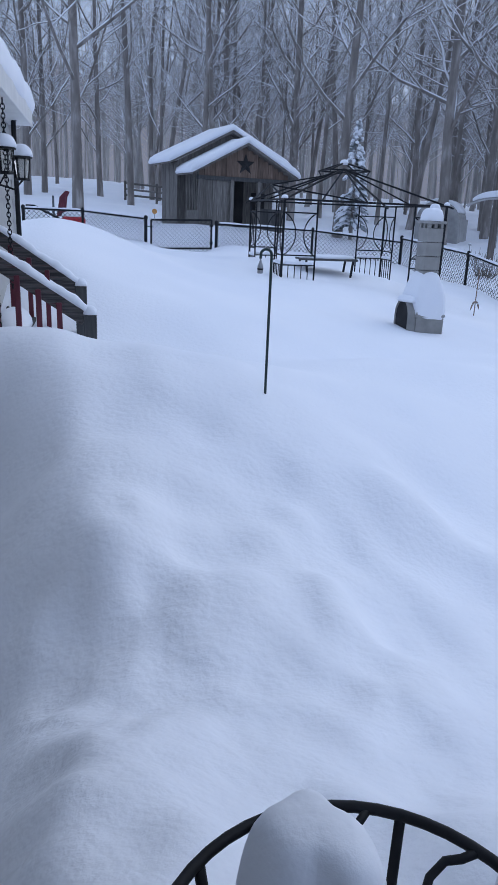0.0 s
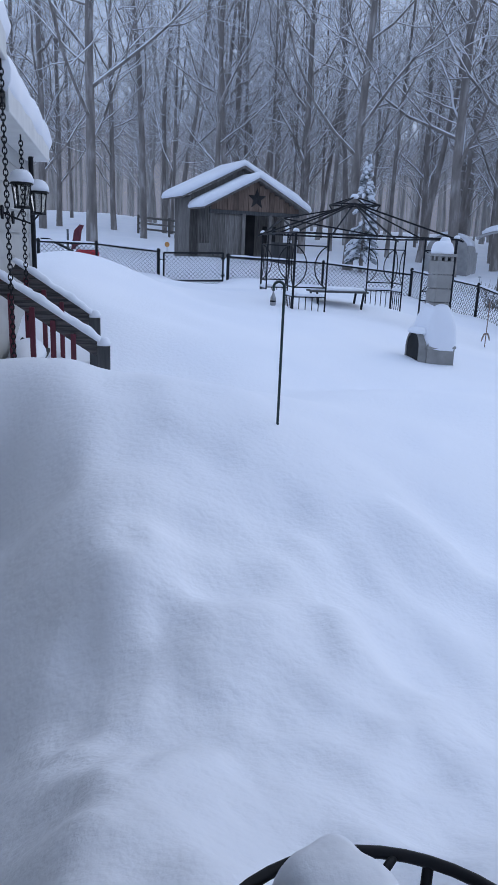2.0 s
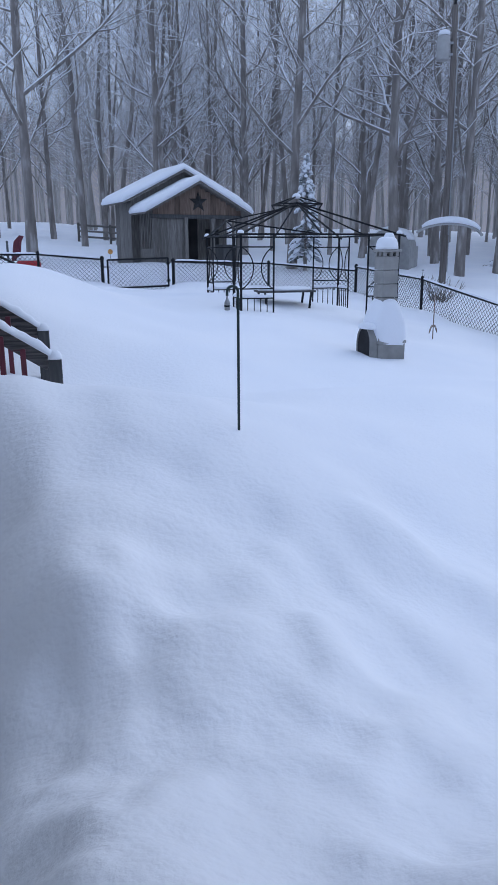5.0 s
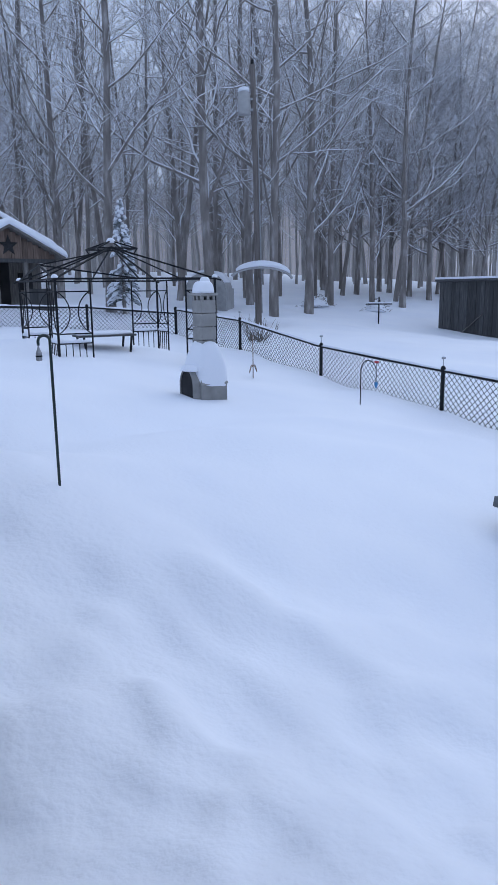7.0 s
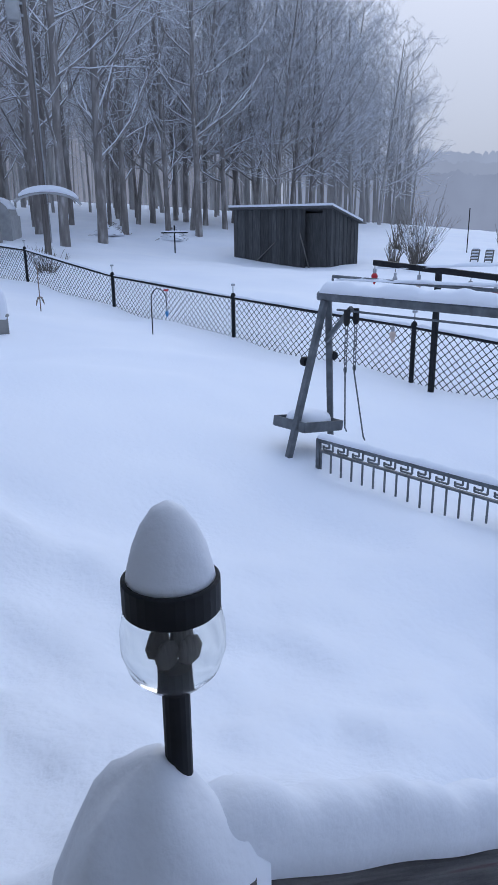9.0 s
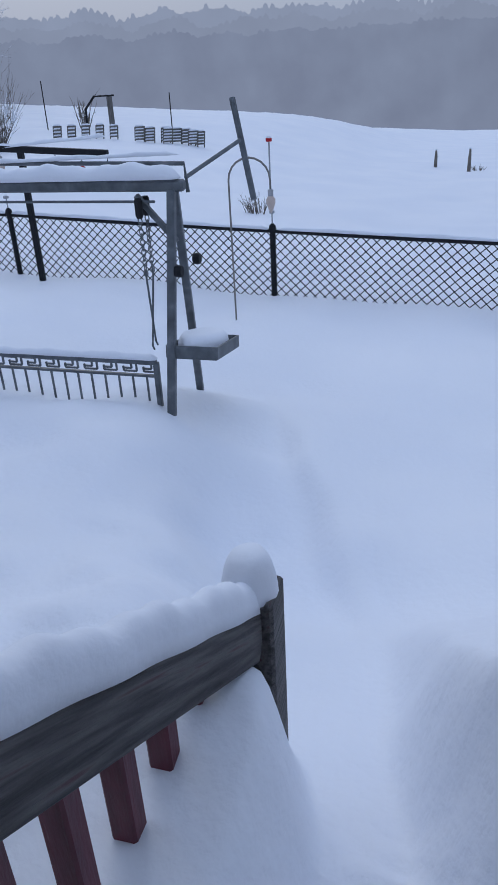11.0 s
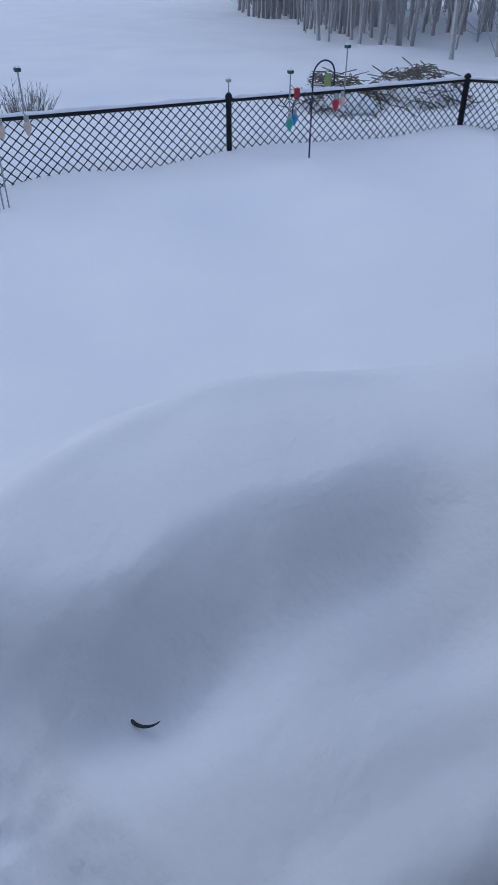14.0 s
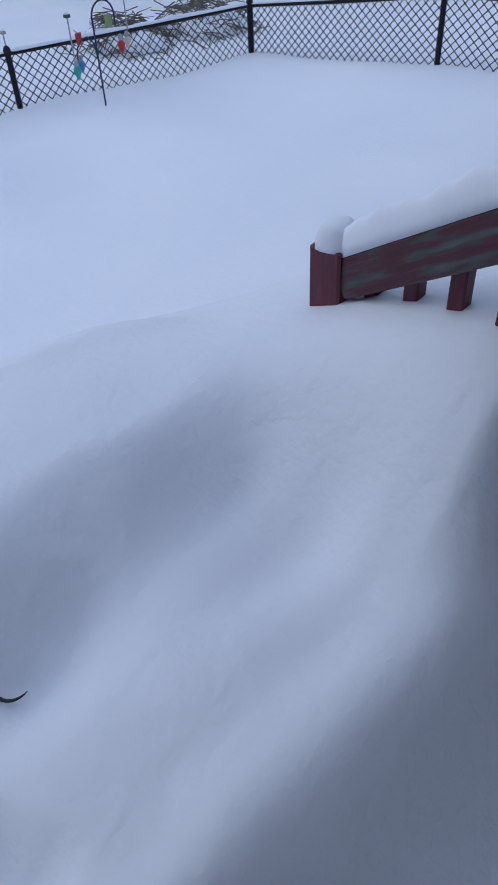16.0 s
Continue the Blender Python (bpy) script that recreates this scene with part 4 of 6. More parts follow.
def solar_lamp():
    t = thing("solar_light", yard_pose(0.416, 0.354, 2.186) @ Matrix.Scale(0.73, 4), "black jar-shaped solar garden light with a cone of snow on top", "garden light")
    Shape().tube([(0, 0, -0.10), (0, 0, 0.160)], 0.0125, 16).out("stake", BLACK, t)
    Shape().lathe([(0.014, 0.152), (0.028, 0.156), (0.039, 0.168), (0.045, 0.187), (0.045, 0.205), (0.042, 0.221), (0.0395, 0.227)], n=32).out("jar", GLASS, t, "clear glass jar", True)
    Shape().lathe([(0.0395, 0.224), (0.0415, 0.226), (0.0415, 0.252), (0.0395, 0.254), (0.0, 0.249)], n=32).out("cap", BLACK, t, "black cap band")
    Shape().lathe([(0.013, 0.143), (0.013, 0.170), (0.0, 0.171)], n=14).out("socket", DARK, t)
    fl = Shape()
    for k in range(4):
        a = k * math.pi / 2 + 0.5
        fl.lathe([(0.0, 0.0), (0.009, 0.005), (0.012, 0.014), (0.008, 0.024), (0.0, 0.027)], (0.013 * math.cos(a), 0.013 * math.sin(a), 0.174), 8, 0.35)
    fl.out("ornament", GREYWOOD, t, "grey petals inside the jar", True)
    Shape().lathe([(0.038, 0.252), (0.036, 0.262), (0.031, 0.281), (0.0235, 0.299), (0.014, 0.313), (0.004, 0.319)], n=24).out("snow", SNOW, t, "cone of fresh snow", True)


solar_lamp()


def planter_ring():
    u0, w0, z0 = 0.145, 0.30, 2.115
    t = thing("plant_holder", yard_pose(u0, w0, z0), "black wrought-iron ring plant holder with a snow-covered pot", "plant holder")
    R = 0.15
    ring = [(R * math.cos(2 * math.pi * k / 48), R * math.sin(2 * math.pi * k / 48), 0) for k in range(49)]
    Shape().tube(ring, 0.005, 10, cap=False).out("ring", BLACK, t, "", True)
    for k in range(10):
        a = 0.42 + k * math.pi / 5
        Shape().tube([(R * math.cos(a), R * math.sin(a), 0), (0.135 * math.cos(a), 0.135 * math.sin(a), -0.07), (0.09 * math.cos(a), 0.09 * math.sin(a), -0.17)], 0.0048, 8).out("spoke", BLACK, t, "", True)
    for k in range(10):
        a = 0.72 + k * math.pi / 5
        q = lambda r, z, s: (r * math.cos(a + s), r * math.sin(a + s), z)
        Shape().tube([q(R, 0, -0.12), q(R - 0.013, -0.004, -0.06), q(R - 0.02, -0.008, 0.02), q(R - 0.04, -0.010, 0.06), q(R - 0.055, -0.02, 0.05), q(R - 0.06, -0.045, 0.03)], 0.0038, 8).out("scroll", BLACK, t, "", True)
    Shape().lathe([(0.05, -0.18), (0.075, -0.06), (0.08, -0.05), (0.075, -0.04)], n=20).out("pot", DARK, t)
    s = lump(0.056, 0.06, 0.200, 9, 36, 14, 0.34, 0.55).out("snow", SNOW, t, "tall lump of snow on the pot", True)
    s.location = (-0.022, 0.07, -0.13)


planter_ring()
mat_edge = Shape().tube([(0.036 * math.cos(a) - 0.0, 0.028 * math.sin(a), 0.004 * math.cos(a * 2)) for a in [math.pi * (1.05 + 0.9 * k / 12) for k in range(13)]], [0.0008 + 0.0028 * math.sin(math.pi * k / 12) for k in range(13)], 6).out("boot_tray", SCUFF)
mat_edge.matrix_basis = yard_pose(0.785, -0.348, gz(0.785, -0.348) + 0.003, 205)
tagged(mat_edge, "thin curved black edge of something buried in the snow hollow", "buried edge")


# ---- hooks, stakes and hanging bulbs ----
def bulb(parent, at, mat, size=0.10, label=""):
    k = size / 0.10
    b = Shape().lathe([(0.003 * k, -0.075 * k), (0.014 * k, -0.055 * k), (0.024 * k, -0.025 * k), (0.025 * k, -0.008 * k), (0.014 * k, 0.010 * k)], at, 12).out("bulb", mat, parent, label, True)
    Shape().lathe([(0.014 * k, 0.008 * k), (0.015 * k, 0.04 * k), (0.006 * k, 0.046 * k)], at, 10).out("socket", GALV, b, "pale grey socket")
    return b


def solar_cap(parent, at, mat, stem=0.3, box=0.045):
    at = Vector(at)
    Shape().box(at, box, box, box * 0.6, 0.004).out("solar_panel", mat, parent)
    Shape().tube([at - Vector((0, 0, stem)), at], 0.007, 7).out("stem", GALV, parent, "pale stem")
    s = lump(box * 0.5, box * 0.5, 0.018, 2, 10, 4, 0.1).out("snow", SNOW, parent, "crumb of snow", True)
    s.location = at + Vector((0, 0, box * 0.3))


def arch(base, top, out_, drop, n=10):
    """A shepherd's hook: straight up, then a half round towards out_."""
    base, out_ = Vector(base), Vector(out_)
    r = out_.length / 2
    z = top - r
    mid = base + out_ / 2
    pts = [base - Vector((0, 0, 0.4)), base, Vector((base.x, base.y, z))]
    pts += [Vector((mid.x, mid.y, z)) - out_ / 2 * math.cos(math.pi * k / n) + Vector((0, 0, r * math.sin(math.pi * k / n))) for k in range(1, n + 1)]
    return pts + [pts[-1] - Vector((0, 0, drop))]


def hook(u, w, label, top, out_, drop, mat, r=0.007, sink=0.0):
    g = on_ground(u, w)
    t = thing("shepherd_hook", yard_pose(u, w, g.z), label, "garden hook", "garden hooks")
    pts = arch((0, 0, 0), top - g.z, out_, drop)
    Shape().tube(pts, r, 8).out("rod", mat, t, "", True)
    return t, pts[-1]


t, e = hook(0.85, 3.70, "dark green shepherd's hook with a small hanging lantern in the snow", 2.43, (-0.055, 0.01, 0), 0.02, GREEN_BLACK, 0.0075)
lan = Shape().lathe([(0.010, -0.075), (0.015, -0.072), (0.015, -0.035), (0.007, -0.018), (0.003, 0.0)], e, 10).out("lantern", GALV, t, "small grey hanging lantern")
Shape().lathe([(0.0155, -0.056), (0.0165, -0.052), (0.0155, -0.048)], e, 10).out("band", BLACK, lan)
t, e = hook(5.9, 7.79, "thin dark shepherd's hook with a blue bulb by the fence", 1.72, (0.02, -0.30, 0), 0.06, BLACK)
bulb(t, e - Vector((0, 0, 0.07)), BLUE, 0.10)
solar_cap(t, e + Vector((0, 0, 0.20)), RED, 0.22)
g = on_ground(5.6, 10.2)
t = thing("garden_stake", yard_pose(5.6, 10.2, g.z), "rusty scrolled garden stake with a solar light", "garden stake")
Shape().tube([(0, 0, -0.3), (0, 0, 0.70)], 0.008, 7).out("rod", RUST, t)
solar_cap(t, (0, 0, 0.78), GALV, 0.12, 0.05)
for sgn in (-1, 1):
    Shape().tube([(sgn * (0.02 + 0.075 * math.sin(k * 0.45)), sgn * 0.05 * math.sin(k * 0.45), 0.16 + 0.06 * math.cos(k * 0.8)) for k in range(10)], 0.006, 6).out("scroll", RUST, t)
t, e = hook(6.3, 1.86, "taupe shepherd's hook with a cream bulb and red solar light", 1.97, (0.0, -0.36, 0), 0.09, TAUPE, 0.0085)
bulb(t, e - Vector((0, 0, 0.05)), CREAM, 0.16)
solar_cap(t, e + Vector((0, 0, 0.40)), RED, 0.36)
# three stakes with four bulbs
g = on_ground(6.5, -1.56)
t = thing("bulb_stand", yard_pose(6.5, -1.56, g.z), "cluster of thin grey stakes carrying four coloured bulbs", "garden ornament")
for k, dw in enumerate((0.045, 0.005, -0.045)):
    Shape().tube([(0, dw, -0.4), (0, dw * 0.9, 0.98 - 0.02 * k)], 0.0065, 7).out("stake", GALV, t)
for dw, bz, cz, bm_, cm_ in ((0.25, 1.17, 1.57, RED, GREEN), (0.03, 1.18, 1.55, TEAL, RED), (-0.10, 1.14, 1.53, CREAM, RED), (-0.32, 1.14, 1.54, CREAM, GREEN)):
    bulb(t, (0.0, dw, bz - g.z), bm_, 0.14)
    solar_cap(t, (0.02, dw, cz - g.z), cm_, cz - bz - 0.1, 0.05)
    Shape().tube([(0, 0.02 * (1 if dw > 0 else -1), 0.75), (0, dw * 0.45, 1.29 - g.z + 0.02), (0, dw * 0.85, 1.27 - g.z), (0, dw, bz - g.z + 0.06)], 0.005, 6).out("arm", GALV, t)
# navy double hook
g = on_ground(6.4, -4.72)
t = thing("shepherd_hook", yard_pose(6.4, -4.72, g.z), "navy double shepherd's hook with coloured bulbs by the fence", "garden hook", "garden hooks")
Shape().tube(arch((0, 0, 0), 1.40 - g.z, (0.0, -0.26, 0), 0.10), 0.0085, 8).out("rod", NAVY, t, "", True)
Shape().tube([(0, 0, 0.40), (0, 0.02, 0.56), (0, 0.09, 0.63), (0, 0.16, 0.62), (0, 0.22, 0.55), (0, 0.24, 0.42)], 0.007, 8).out("side_arm", NAVY, t, "", True)
for at, m_, s_ in (((0.0, -0.30, 1.02 - g.z), RED, 0.15), ((0.0, -0.38, 1.04 - g.z), CREAM, 0.13), ((0.0, 0.26, 0.90 - g.z), TEAL, 0.15), ((0.03, 0.18, 0.93 - g.z), BLUE, 0.13)):
    bulb(t, at, m_, s_)
Shape().box(Vector((0.05, 0.15, 1.12 - g.z)), 0.03, 0.06, 0.10, 0.008).out("bird_feeder", RED, t, "small red house-shaped feeder")
Shape().box(Vector((0.05, -0.22, 1.21 - g.z)), 0.02, 0.08, 0.12, 0.008).out("tag", LIME, t, "pale green tag")
solar_cap(t, (0.0, 0.27, 1.33 - g.z), GREEN, 0.36, 0.05)
solar_cap(t, (0.0, -0.40, 1.50 - g.z), GREEN, 0.40, 0.05)
# small solar lights on the fence posts
POST_TOPS = {u: z or gz(u, w) + 0.62 for (u, w), z in zip(EAST, (0, 0, 1.66, 1.50, 1.37, 1.21, 1.09, 1.02))}
for u, w in EAST[1:8]:
    p = on_ground(u, w)
    t = thing("post_light", yard_pose(u, w, POST_TOPS[u]), "small grey solar light on a fence post", "solar light", "solar lights on the fence")
    solar_cap(t, (0, 0, 0.17), GALV, 0.16, 0.045)


# ---- T-shaped bar with hanging ornaments ----
def ornament_bar():
    g = on_ground(7.06, 4.25)
    t = thing("ornament_stand", yard_pose(7.06, 4.25, g.z), "black T-shaped bar hung with coloured bulbs, snow on top", "ornament stand")
    h = 2.03 - g.z
    Shape().box(Vector((0, 0, h / 2 - 0.2)), 0.055, 0.055, h + 0.4, 0.004).out("post", BLACK, t)
    bar = Shape().bar((0, 0.84, h + 0.05), (0, -0.95, h - 0.06), 0.06, 0.06, 0.004).out("crossbar", BLACK, t)
    s = snow_cap(1.78, 0.06, 0.035, 4, 30, 6, 0.3, 3).out("snow", SNOW, bar, "thin ridge of snow", True)
    s.matrix_basis = pose(0, -0.055, h + 0.03, 0, 0, 90) @ pose(0, 0, 0, 0, 3.5, 0)
    for w, m_, s_ in ((0.83, RED, 0.15), (0.55, GALV, 0.11), (0.24, CREAM, 0.14), (-0.38, BLUE, 0.16), (-0.66, RED, 0.13), (-0.94, TEAL, 0.14)):
        z = h + 0.06 * (w + 0.05) / 0.9 - 0.03
        Shape().tube([(0.0, w, z), (0.0, w, z - 0.05)], 0.004, 5).out("hanger", BLACK, t)
        bulb(t, (0.0, w, z - 0.11), m_, s_)


ornament_bar()


# ---- swing with its bench ----
def swing():
    U, Z0 = 4.05, 0.55
    t = thing("garden_swing", yard_pose(U, 2.38, Z0), "grey steel garden swing frame loaded with snow", "swing")
    L = rel(U, 2.38, Z0)
    W_A, W_B, ZT = 3.27, 1.49, 2.03
    for w, fa, ra in ((W_A, (3.60, 3.31), (4.47, 3.52)), (W_B, (3.60, 1.47), (4.47, 1.57))):
        Shape().bar(L(U - 0.02, w, ZT), L(fa[0], fa[1], 0.60), 0.045, 0.045, 0.005).out("leg", GREY_STEEL, t)
        Shape().bar(L(U + 0.02, w, ZT), L(ra[0], ra[1], 0.35), 0.045, 0.045, 0.005).out("leg", GREY_STEEL, t)
        inn = -0.22 if w == W_A else 0.22
        Shape().bar(L(U, w + inn, ZT - 0.03), L(U, w + 0.01 * inn, ZT - 0.28), 0.03, 0.03, 0.003).out("brace", GREY_STEEL, t)
        for su in (-0.13, 0.14):
            Shape().lathe([(0.03, -0.02), (0.035, 0), (0.03, 0.02)], n=12).out("wheel_knob", BLACK, t).matrix_basis = Matrix.Translation(L(U + su * 1.15, w + (0.06 if w == W_A else -0.05), 1.62)) @ pose(0, 0, 0, 90, 0, 0)
    beam = Shape().bar(L(U, W_A + 0.07, ZT + 0.03), L(U, W_B - 0.07, ZT + 0.02), 0.07, 0.06, 0.012).out("top_beam", GREY_STEEL, t)
    s = snow_cap(1.86, 0.12, 0.075, 5, 60, 8, 0.22, 4).out("snow", SNOW, beam, "thick ridge of snow along the beam", True)
    s.matrix_basis = Matrix.Translation(L(U, 2.38, ZT + 0.055)) @ pose(0, 0, 0, 0, 0, 90)
    rail = Shape().tube([L(U + 0.10, W_A + 0.04, ZT + 0.0), L(U + 0.10, W_A + 0.03, ZT + 0.155), L(U + 0.10, W_B - 0.04, ZT + 0.12), L(U + 0.10, W_B - 0.05, ZT - 0.03)], 0.012, 8).out("canopy_bar", GREY_STEEL, t)
    s = snow_cap(1.8, 0.03, 0.022, 6, 30, 6, 0.3, 4).out("snow", SNOW, rail, "thin line of snow", True)
    s.matrix_basis = Matrix.Translation(L(U + 0.10, 2.38, ZT + 0.147)) @ pose(0, 0, 0, 0, 1.1, 90)
    Shape().tube([L(U - 0.03, W_A - 0.12, ZT - 0.05), L(U - 0.03, W_B + 0.1, ZT - 0.06)], 0.008, 6).out("lower_rod", GREY_STEEL, t)
    # side trays
    for w, zt in ((3.36, 1.13), (1.36, 1.14)):
        m = Matrix.Translation(L(3.98, w, zt)) @ Matrix.Rotation(radians(9), 4, "Y")
        tray = Shape().box(m, 0.42, 0.30, 0.03, 0.004).out("side_table", GREY_STEEL, t)
        for q in (-0.148, 0.148):
            Shape().box(m @ Matrix.Translation((0, q, 0.025)), 0.42, 0.010, 0.07).out("rim", GREY_STEEL, tray)
        for q in (-0.208, 0.208):
            Shape().box(m @ Matrix.Translation((q, 0, 0.025)), 0.010, 0.29, 0.07).out("rim", GREY_STEEL, tray)
        s = lump(0.20, 0.14, 0.085, int(w * 7), 28, 7, 0.05, 0.35).out("snow", SNOW, tray, "pillow of snow", True)
        s.matrix_basis = m @ Matrix.Translation((0, 0, 0.03))
    # springs, chains and rods
    for w in (3.05, 1.68):
        for k, du in enumerate((-0.05, 0.05)):
            Shape().lathe([(0.018, 0), (0.022, -0.01), (0.022, -0.09), (0.016, -0.105)], L(U + du, w, ZT - 0.04), 10).out("spring", DARK, t)
            chain(Shape(), L(U + du, w, ZT - 0.14), 0.32, 0.04, 0.0035).out("chain", GREY_STEEL, t)["kind"] = "stuff"
            end = L(U - 0.06 if k == 0 else U + 0.02, w - 0.02 - 0.10 * k * (1 if w > 2 else -0.6), 1.12 + 0.06 * (1 - k))
            Shape().tube([L(U + du, w, ZT - 0.46), L(U + du, w, ZT - 0.44), L(U + du, w, ZT - 0.48), end, end + Vector((0.02, 0, -0.03))], 0.006, 6).out("rod", GREY_STEEL, t)
    # bench back with a meander band
    a, b = L(3.75, 3.06, 1.15), L(3.75, 1.57, 1.14)
    rail = Shape().bar(a, b, 0.035, 0.03, 0.004).out("bench_top_rail", GREY_STEEL, t)
    s = snow_cap(1.50, 0.055, 0.035, 9, 50, 8, 0.2, 4).out("snow", SNOW, rail, "soft ridge of snow on the bench back", True)
    s.matrix_basis = Matrix.Translation((a + b) / 2 + Vector((0, 0, 0.012))) @ pose(0, 0, 0, 0, 0, 90)
    low = Vector((0, 0, -0.085))
    Shape().bar(a + low, b + low, 0.02, 0.014).out("bench_rail", GREY_STEEL, t)
    keys = Shape()
    n = 12
    for k in range(n):
        y0 = a.y + (b.y - a.y) * k / n
        dy = (b.y - a.y) / n
        P = [(0, -0.07), (0, -0.022), (0.75, -0.022), (0.75, -0.053), (0.35, -0.053), (0.35, -0.042), (0.35, -0.07), (1.0, -0.07)]
        pts = [Vector((a.x, y0 + dy * q, a.z + z)) for q, z in P]
        for p0, p1 in zip(pts, pts[1:]):
            keys.bar(p0, p1, 0.010, 0.010)
    keys.out("meander_band", GREY_STEEL, t, "Greek key band of grey metal")
    for k in range(17):
        q = a.lerp(b, (k + 0.25) / 17) + low
        Shape().bar(q, q - Vector((0, 0, 0.42)), 0.010, 0.010).out("spindle", GREY_STEEL, t)
    for q in (a, b):
        Shape().bar(q, q - Vector((0, 0, 0.5)), 0.03, 0.03, 0.003).out("bench_post", GREY_STEEL, t)
    Shape().tube([L(U + 0.08, W_B - 0.05, ZT + 0.05), L(U + 0.5, W_B - 0.25, ZT + 0.2)], 0.012, 6).out("canopy_arm", GREY_STEEL, t)
    Shape().tube([L(U + 0.42, W_B - 0.34, ZT - 0.12), L(U + 0.62, W_B - 0.18, ZT + 0.42)], 0.018, 6).out("canopy_arm", GREY_STEEL, t)
    bulb(t, L(U - 0.02, 2.70, ZT - 0.16), CREAM, 0.085)


swing()


# ---- gazebo frame ----
def gazebo():
    cx, cy = 1.55, 12.33
    u0, w0 = cx * UX + cy * UY, cx * WX + cy * WY
    g = gz(u0, w0)
    t = new("gazebo")
    f = radians(6.1)
    right, deep = Vector((math.cos(f), -math.sin(f), 0)), Vector((math.sin(f), math.cos(f), 0))
    pt = lambda a, b, z: Vector((0, 0, z)) + right * a + deep * b
    t.matrix_basis = Matrix.Translation((cx, cy, g))
    tagged(t, "bare black steel gazebo frame with scrolled corner panels, no canopy", "gazebo")
    E = 2.83 - g
    A = 3.42 - g
    corners = [(-1.56, 0.84), (-0.84, -1.56), (1.56, -0.84), (0.84, 1.56)]
    cs = [pt(a, b, 0) for a, b in corners]
    apex = Vector((0, 0, A))
    lo = -0.6
    for i in range(4):
        p, nx, pv = cs[i], cs[(i + 1) % 4], cs[i - 1]
        Shape().bar(p + Vector((0, 0, lo)), p + Vector((0, 0, E)), 0.034, 0.034, 0.003).out("post", BLACK, t)
        Shape().bar(p + Vector((0, 0, E)), nx + Vector((0, 0, E)), 0.028, 0.028, 0.003).out("eave_bar", BLACK, t)
        o = (p - Vector((0, 0, p.z))) * 1.06 + Vector((0, 0, E - 0.03))
        Shape().bar(o, apex * 0.96 + Vector((0, 0, 0)), 0.026, 0.026, 0.003).out("rafter", BLACK, t)
        mid = (p + nx) / 2 + Vector((0, 0, E))
        Shape().bar(mid, apex * 0.96, 0.022, 0.022, 0.003).out("rafter", BLACK, t)
        top_o = p * 0.26 + Vector((0, 0, A - 0.10))
        Shape().bar(top_o, apex + Vector((0, 0, 0.03)), 0.022, 0.022, 0.002).out("vent_rafter", BLACK, t)
        Shape().bar(top_o, cs[(i + 1) % 4] * 0.26 + Vector((0, 0, A - 0.10)), 0.022, 0.022, 0.002).out("vent_bar", BLACK, t)
        Shape().bar(top_o, p * 0.22 + Vector((0, 0, A - 0.20)), 0.016, 0.016, 0.002).out("vent_strut", BLACK, t)
        s = lump(0.05, 0.05, 0.05, i, 10, 4, 0.1).out("snow", SNOW, t, "dab of snow on a corner", True)
        s.location = p + Vector((0, 0, E + 0.012))
        for q in (nx, pv):
            d = (q - p).normalized()
            r = p + d * 0.50
            Shape().bar(r + Vector((0, 0, lo)), r + Vector((0, 0, E)), 0.024, 0.024, 0.003).out("panel_post", BLACK, t)
            for z in (E - 0.18, E - 0.78, E - 0.92):
                Shape().bar(p + Vector((0, 0, z)), r + Vector((0, 0, z)), 0.019, 0.019).out("panel_bar", BLACK, t)
            for sgn in (0, 1):
                arc = []
                for k in range(13):
                    a = -1.1 + 2.2 * k / 12
                    x = (0.07 + 0.20 * (math.cos(a) - math.cos(1.1)) / (1 - math.cos(1.1)) * 0.9) if sgn == 0 else 0.50 - (0.07 + 0.20 * (math.cos(a) - math.cos(1.1)) / (1 - math.cos(1.1)) * 0.9)
                    x = x - 0.06 if sgn == 0 else x + 0.06
                    arc.append(p + d * x + Vector((0, 0, E - 0.48 + 0.30 * math.sin(a) / math.sin(1.1))))
                Shape().tube(arc, 0.009, 6).out("scroll", BLACK, t)
            for k in range(4):
                q2 = p + d * (0.1 + 0.1 * k)
                Shape().bar(q2 + Vector((0, 0, E - 0.92)), q2 + Vector((0, 0, E - 1.25)), 0.013, 0.013).out("spindle", BLACK, t)
            s = snow_cap(0.46, 0.05, 0.045, i, 12, 6, 0.2, 2).out("snow", SNOW, t, "ridge of snow on a panel bar", True)
            m = Matrix((d, Vector((-d.y, d.x, 0)), Vector((0, 0, 1)))).transposed().to_4x4()
            m.translation = p + d * 0.25 + Vector((0, 0, E - 0.91))
            s.matrix_basis = m
    s = lump(0.07, 0.07, 0.08, 3, 12, 5, 0.15).out("snow", SNOW, t, "knob of snow on the peak", True)
    s.location = apex + Vector((0, 0, 0.0))
    # a second, lower peak over the entrance side
    pk = cs[1] * 0.62 + cs[0] * 0.38 + Vector((0, 0, E + 0.22))
    for q in (cs[0], cs[1], (cs[1] + cs[2]) / 2):
        Shape().bar(q + Vector((0, 0, E)), pk, 0.022, 0.022, 0.002).out("dormer_bar", BLACK, t)
    Shape().bar(pk, apex * 0.93, 0.02, 0.02, 0.002).out("dormer_bar", BLACK, t)


gazebo()


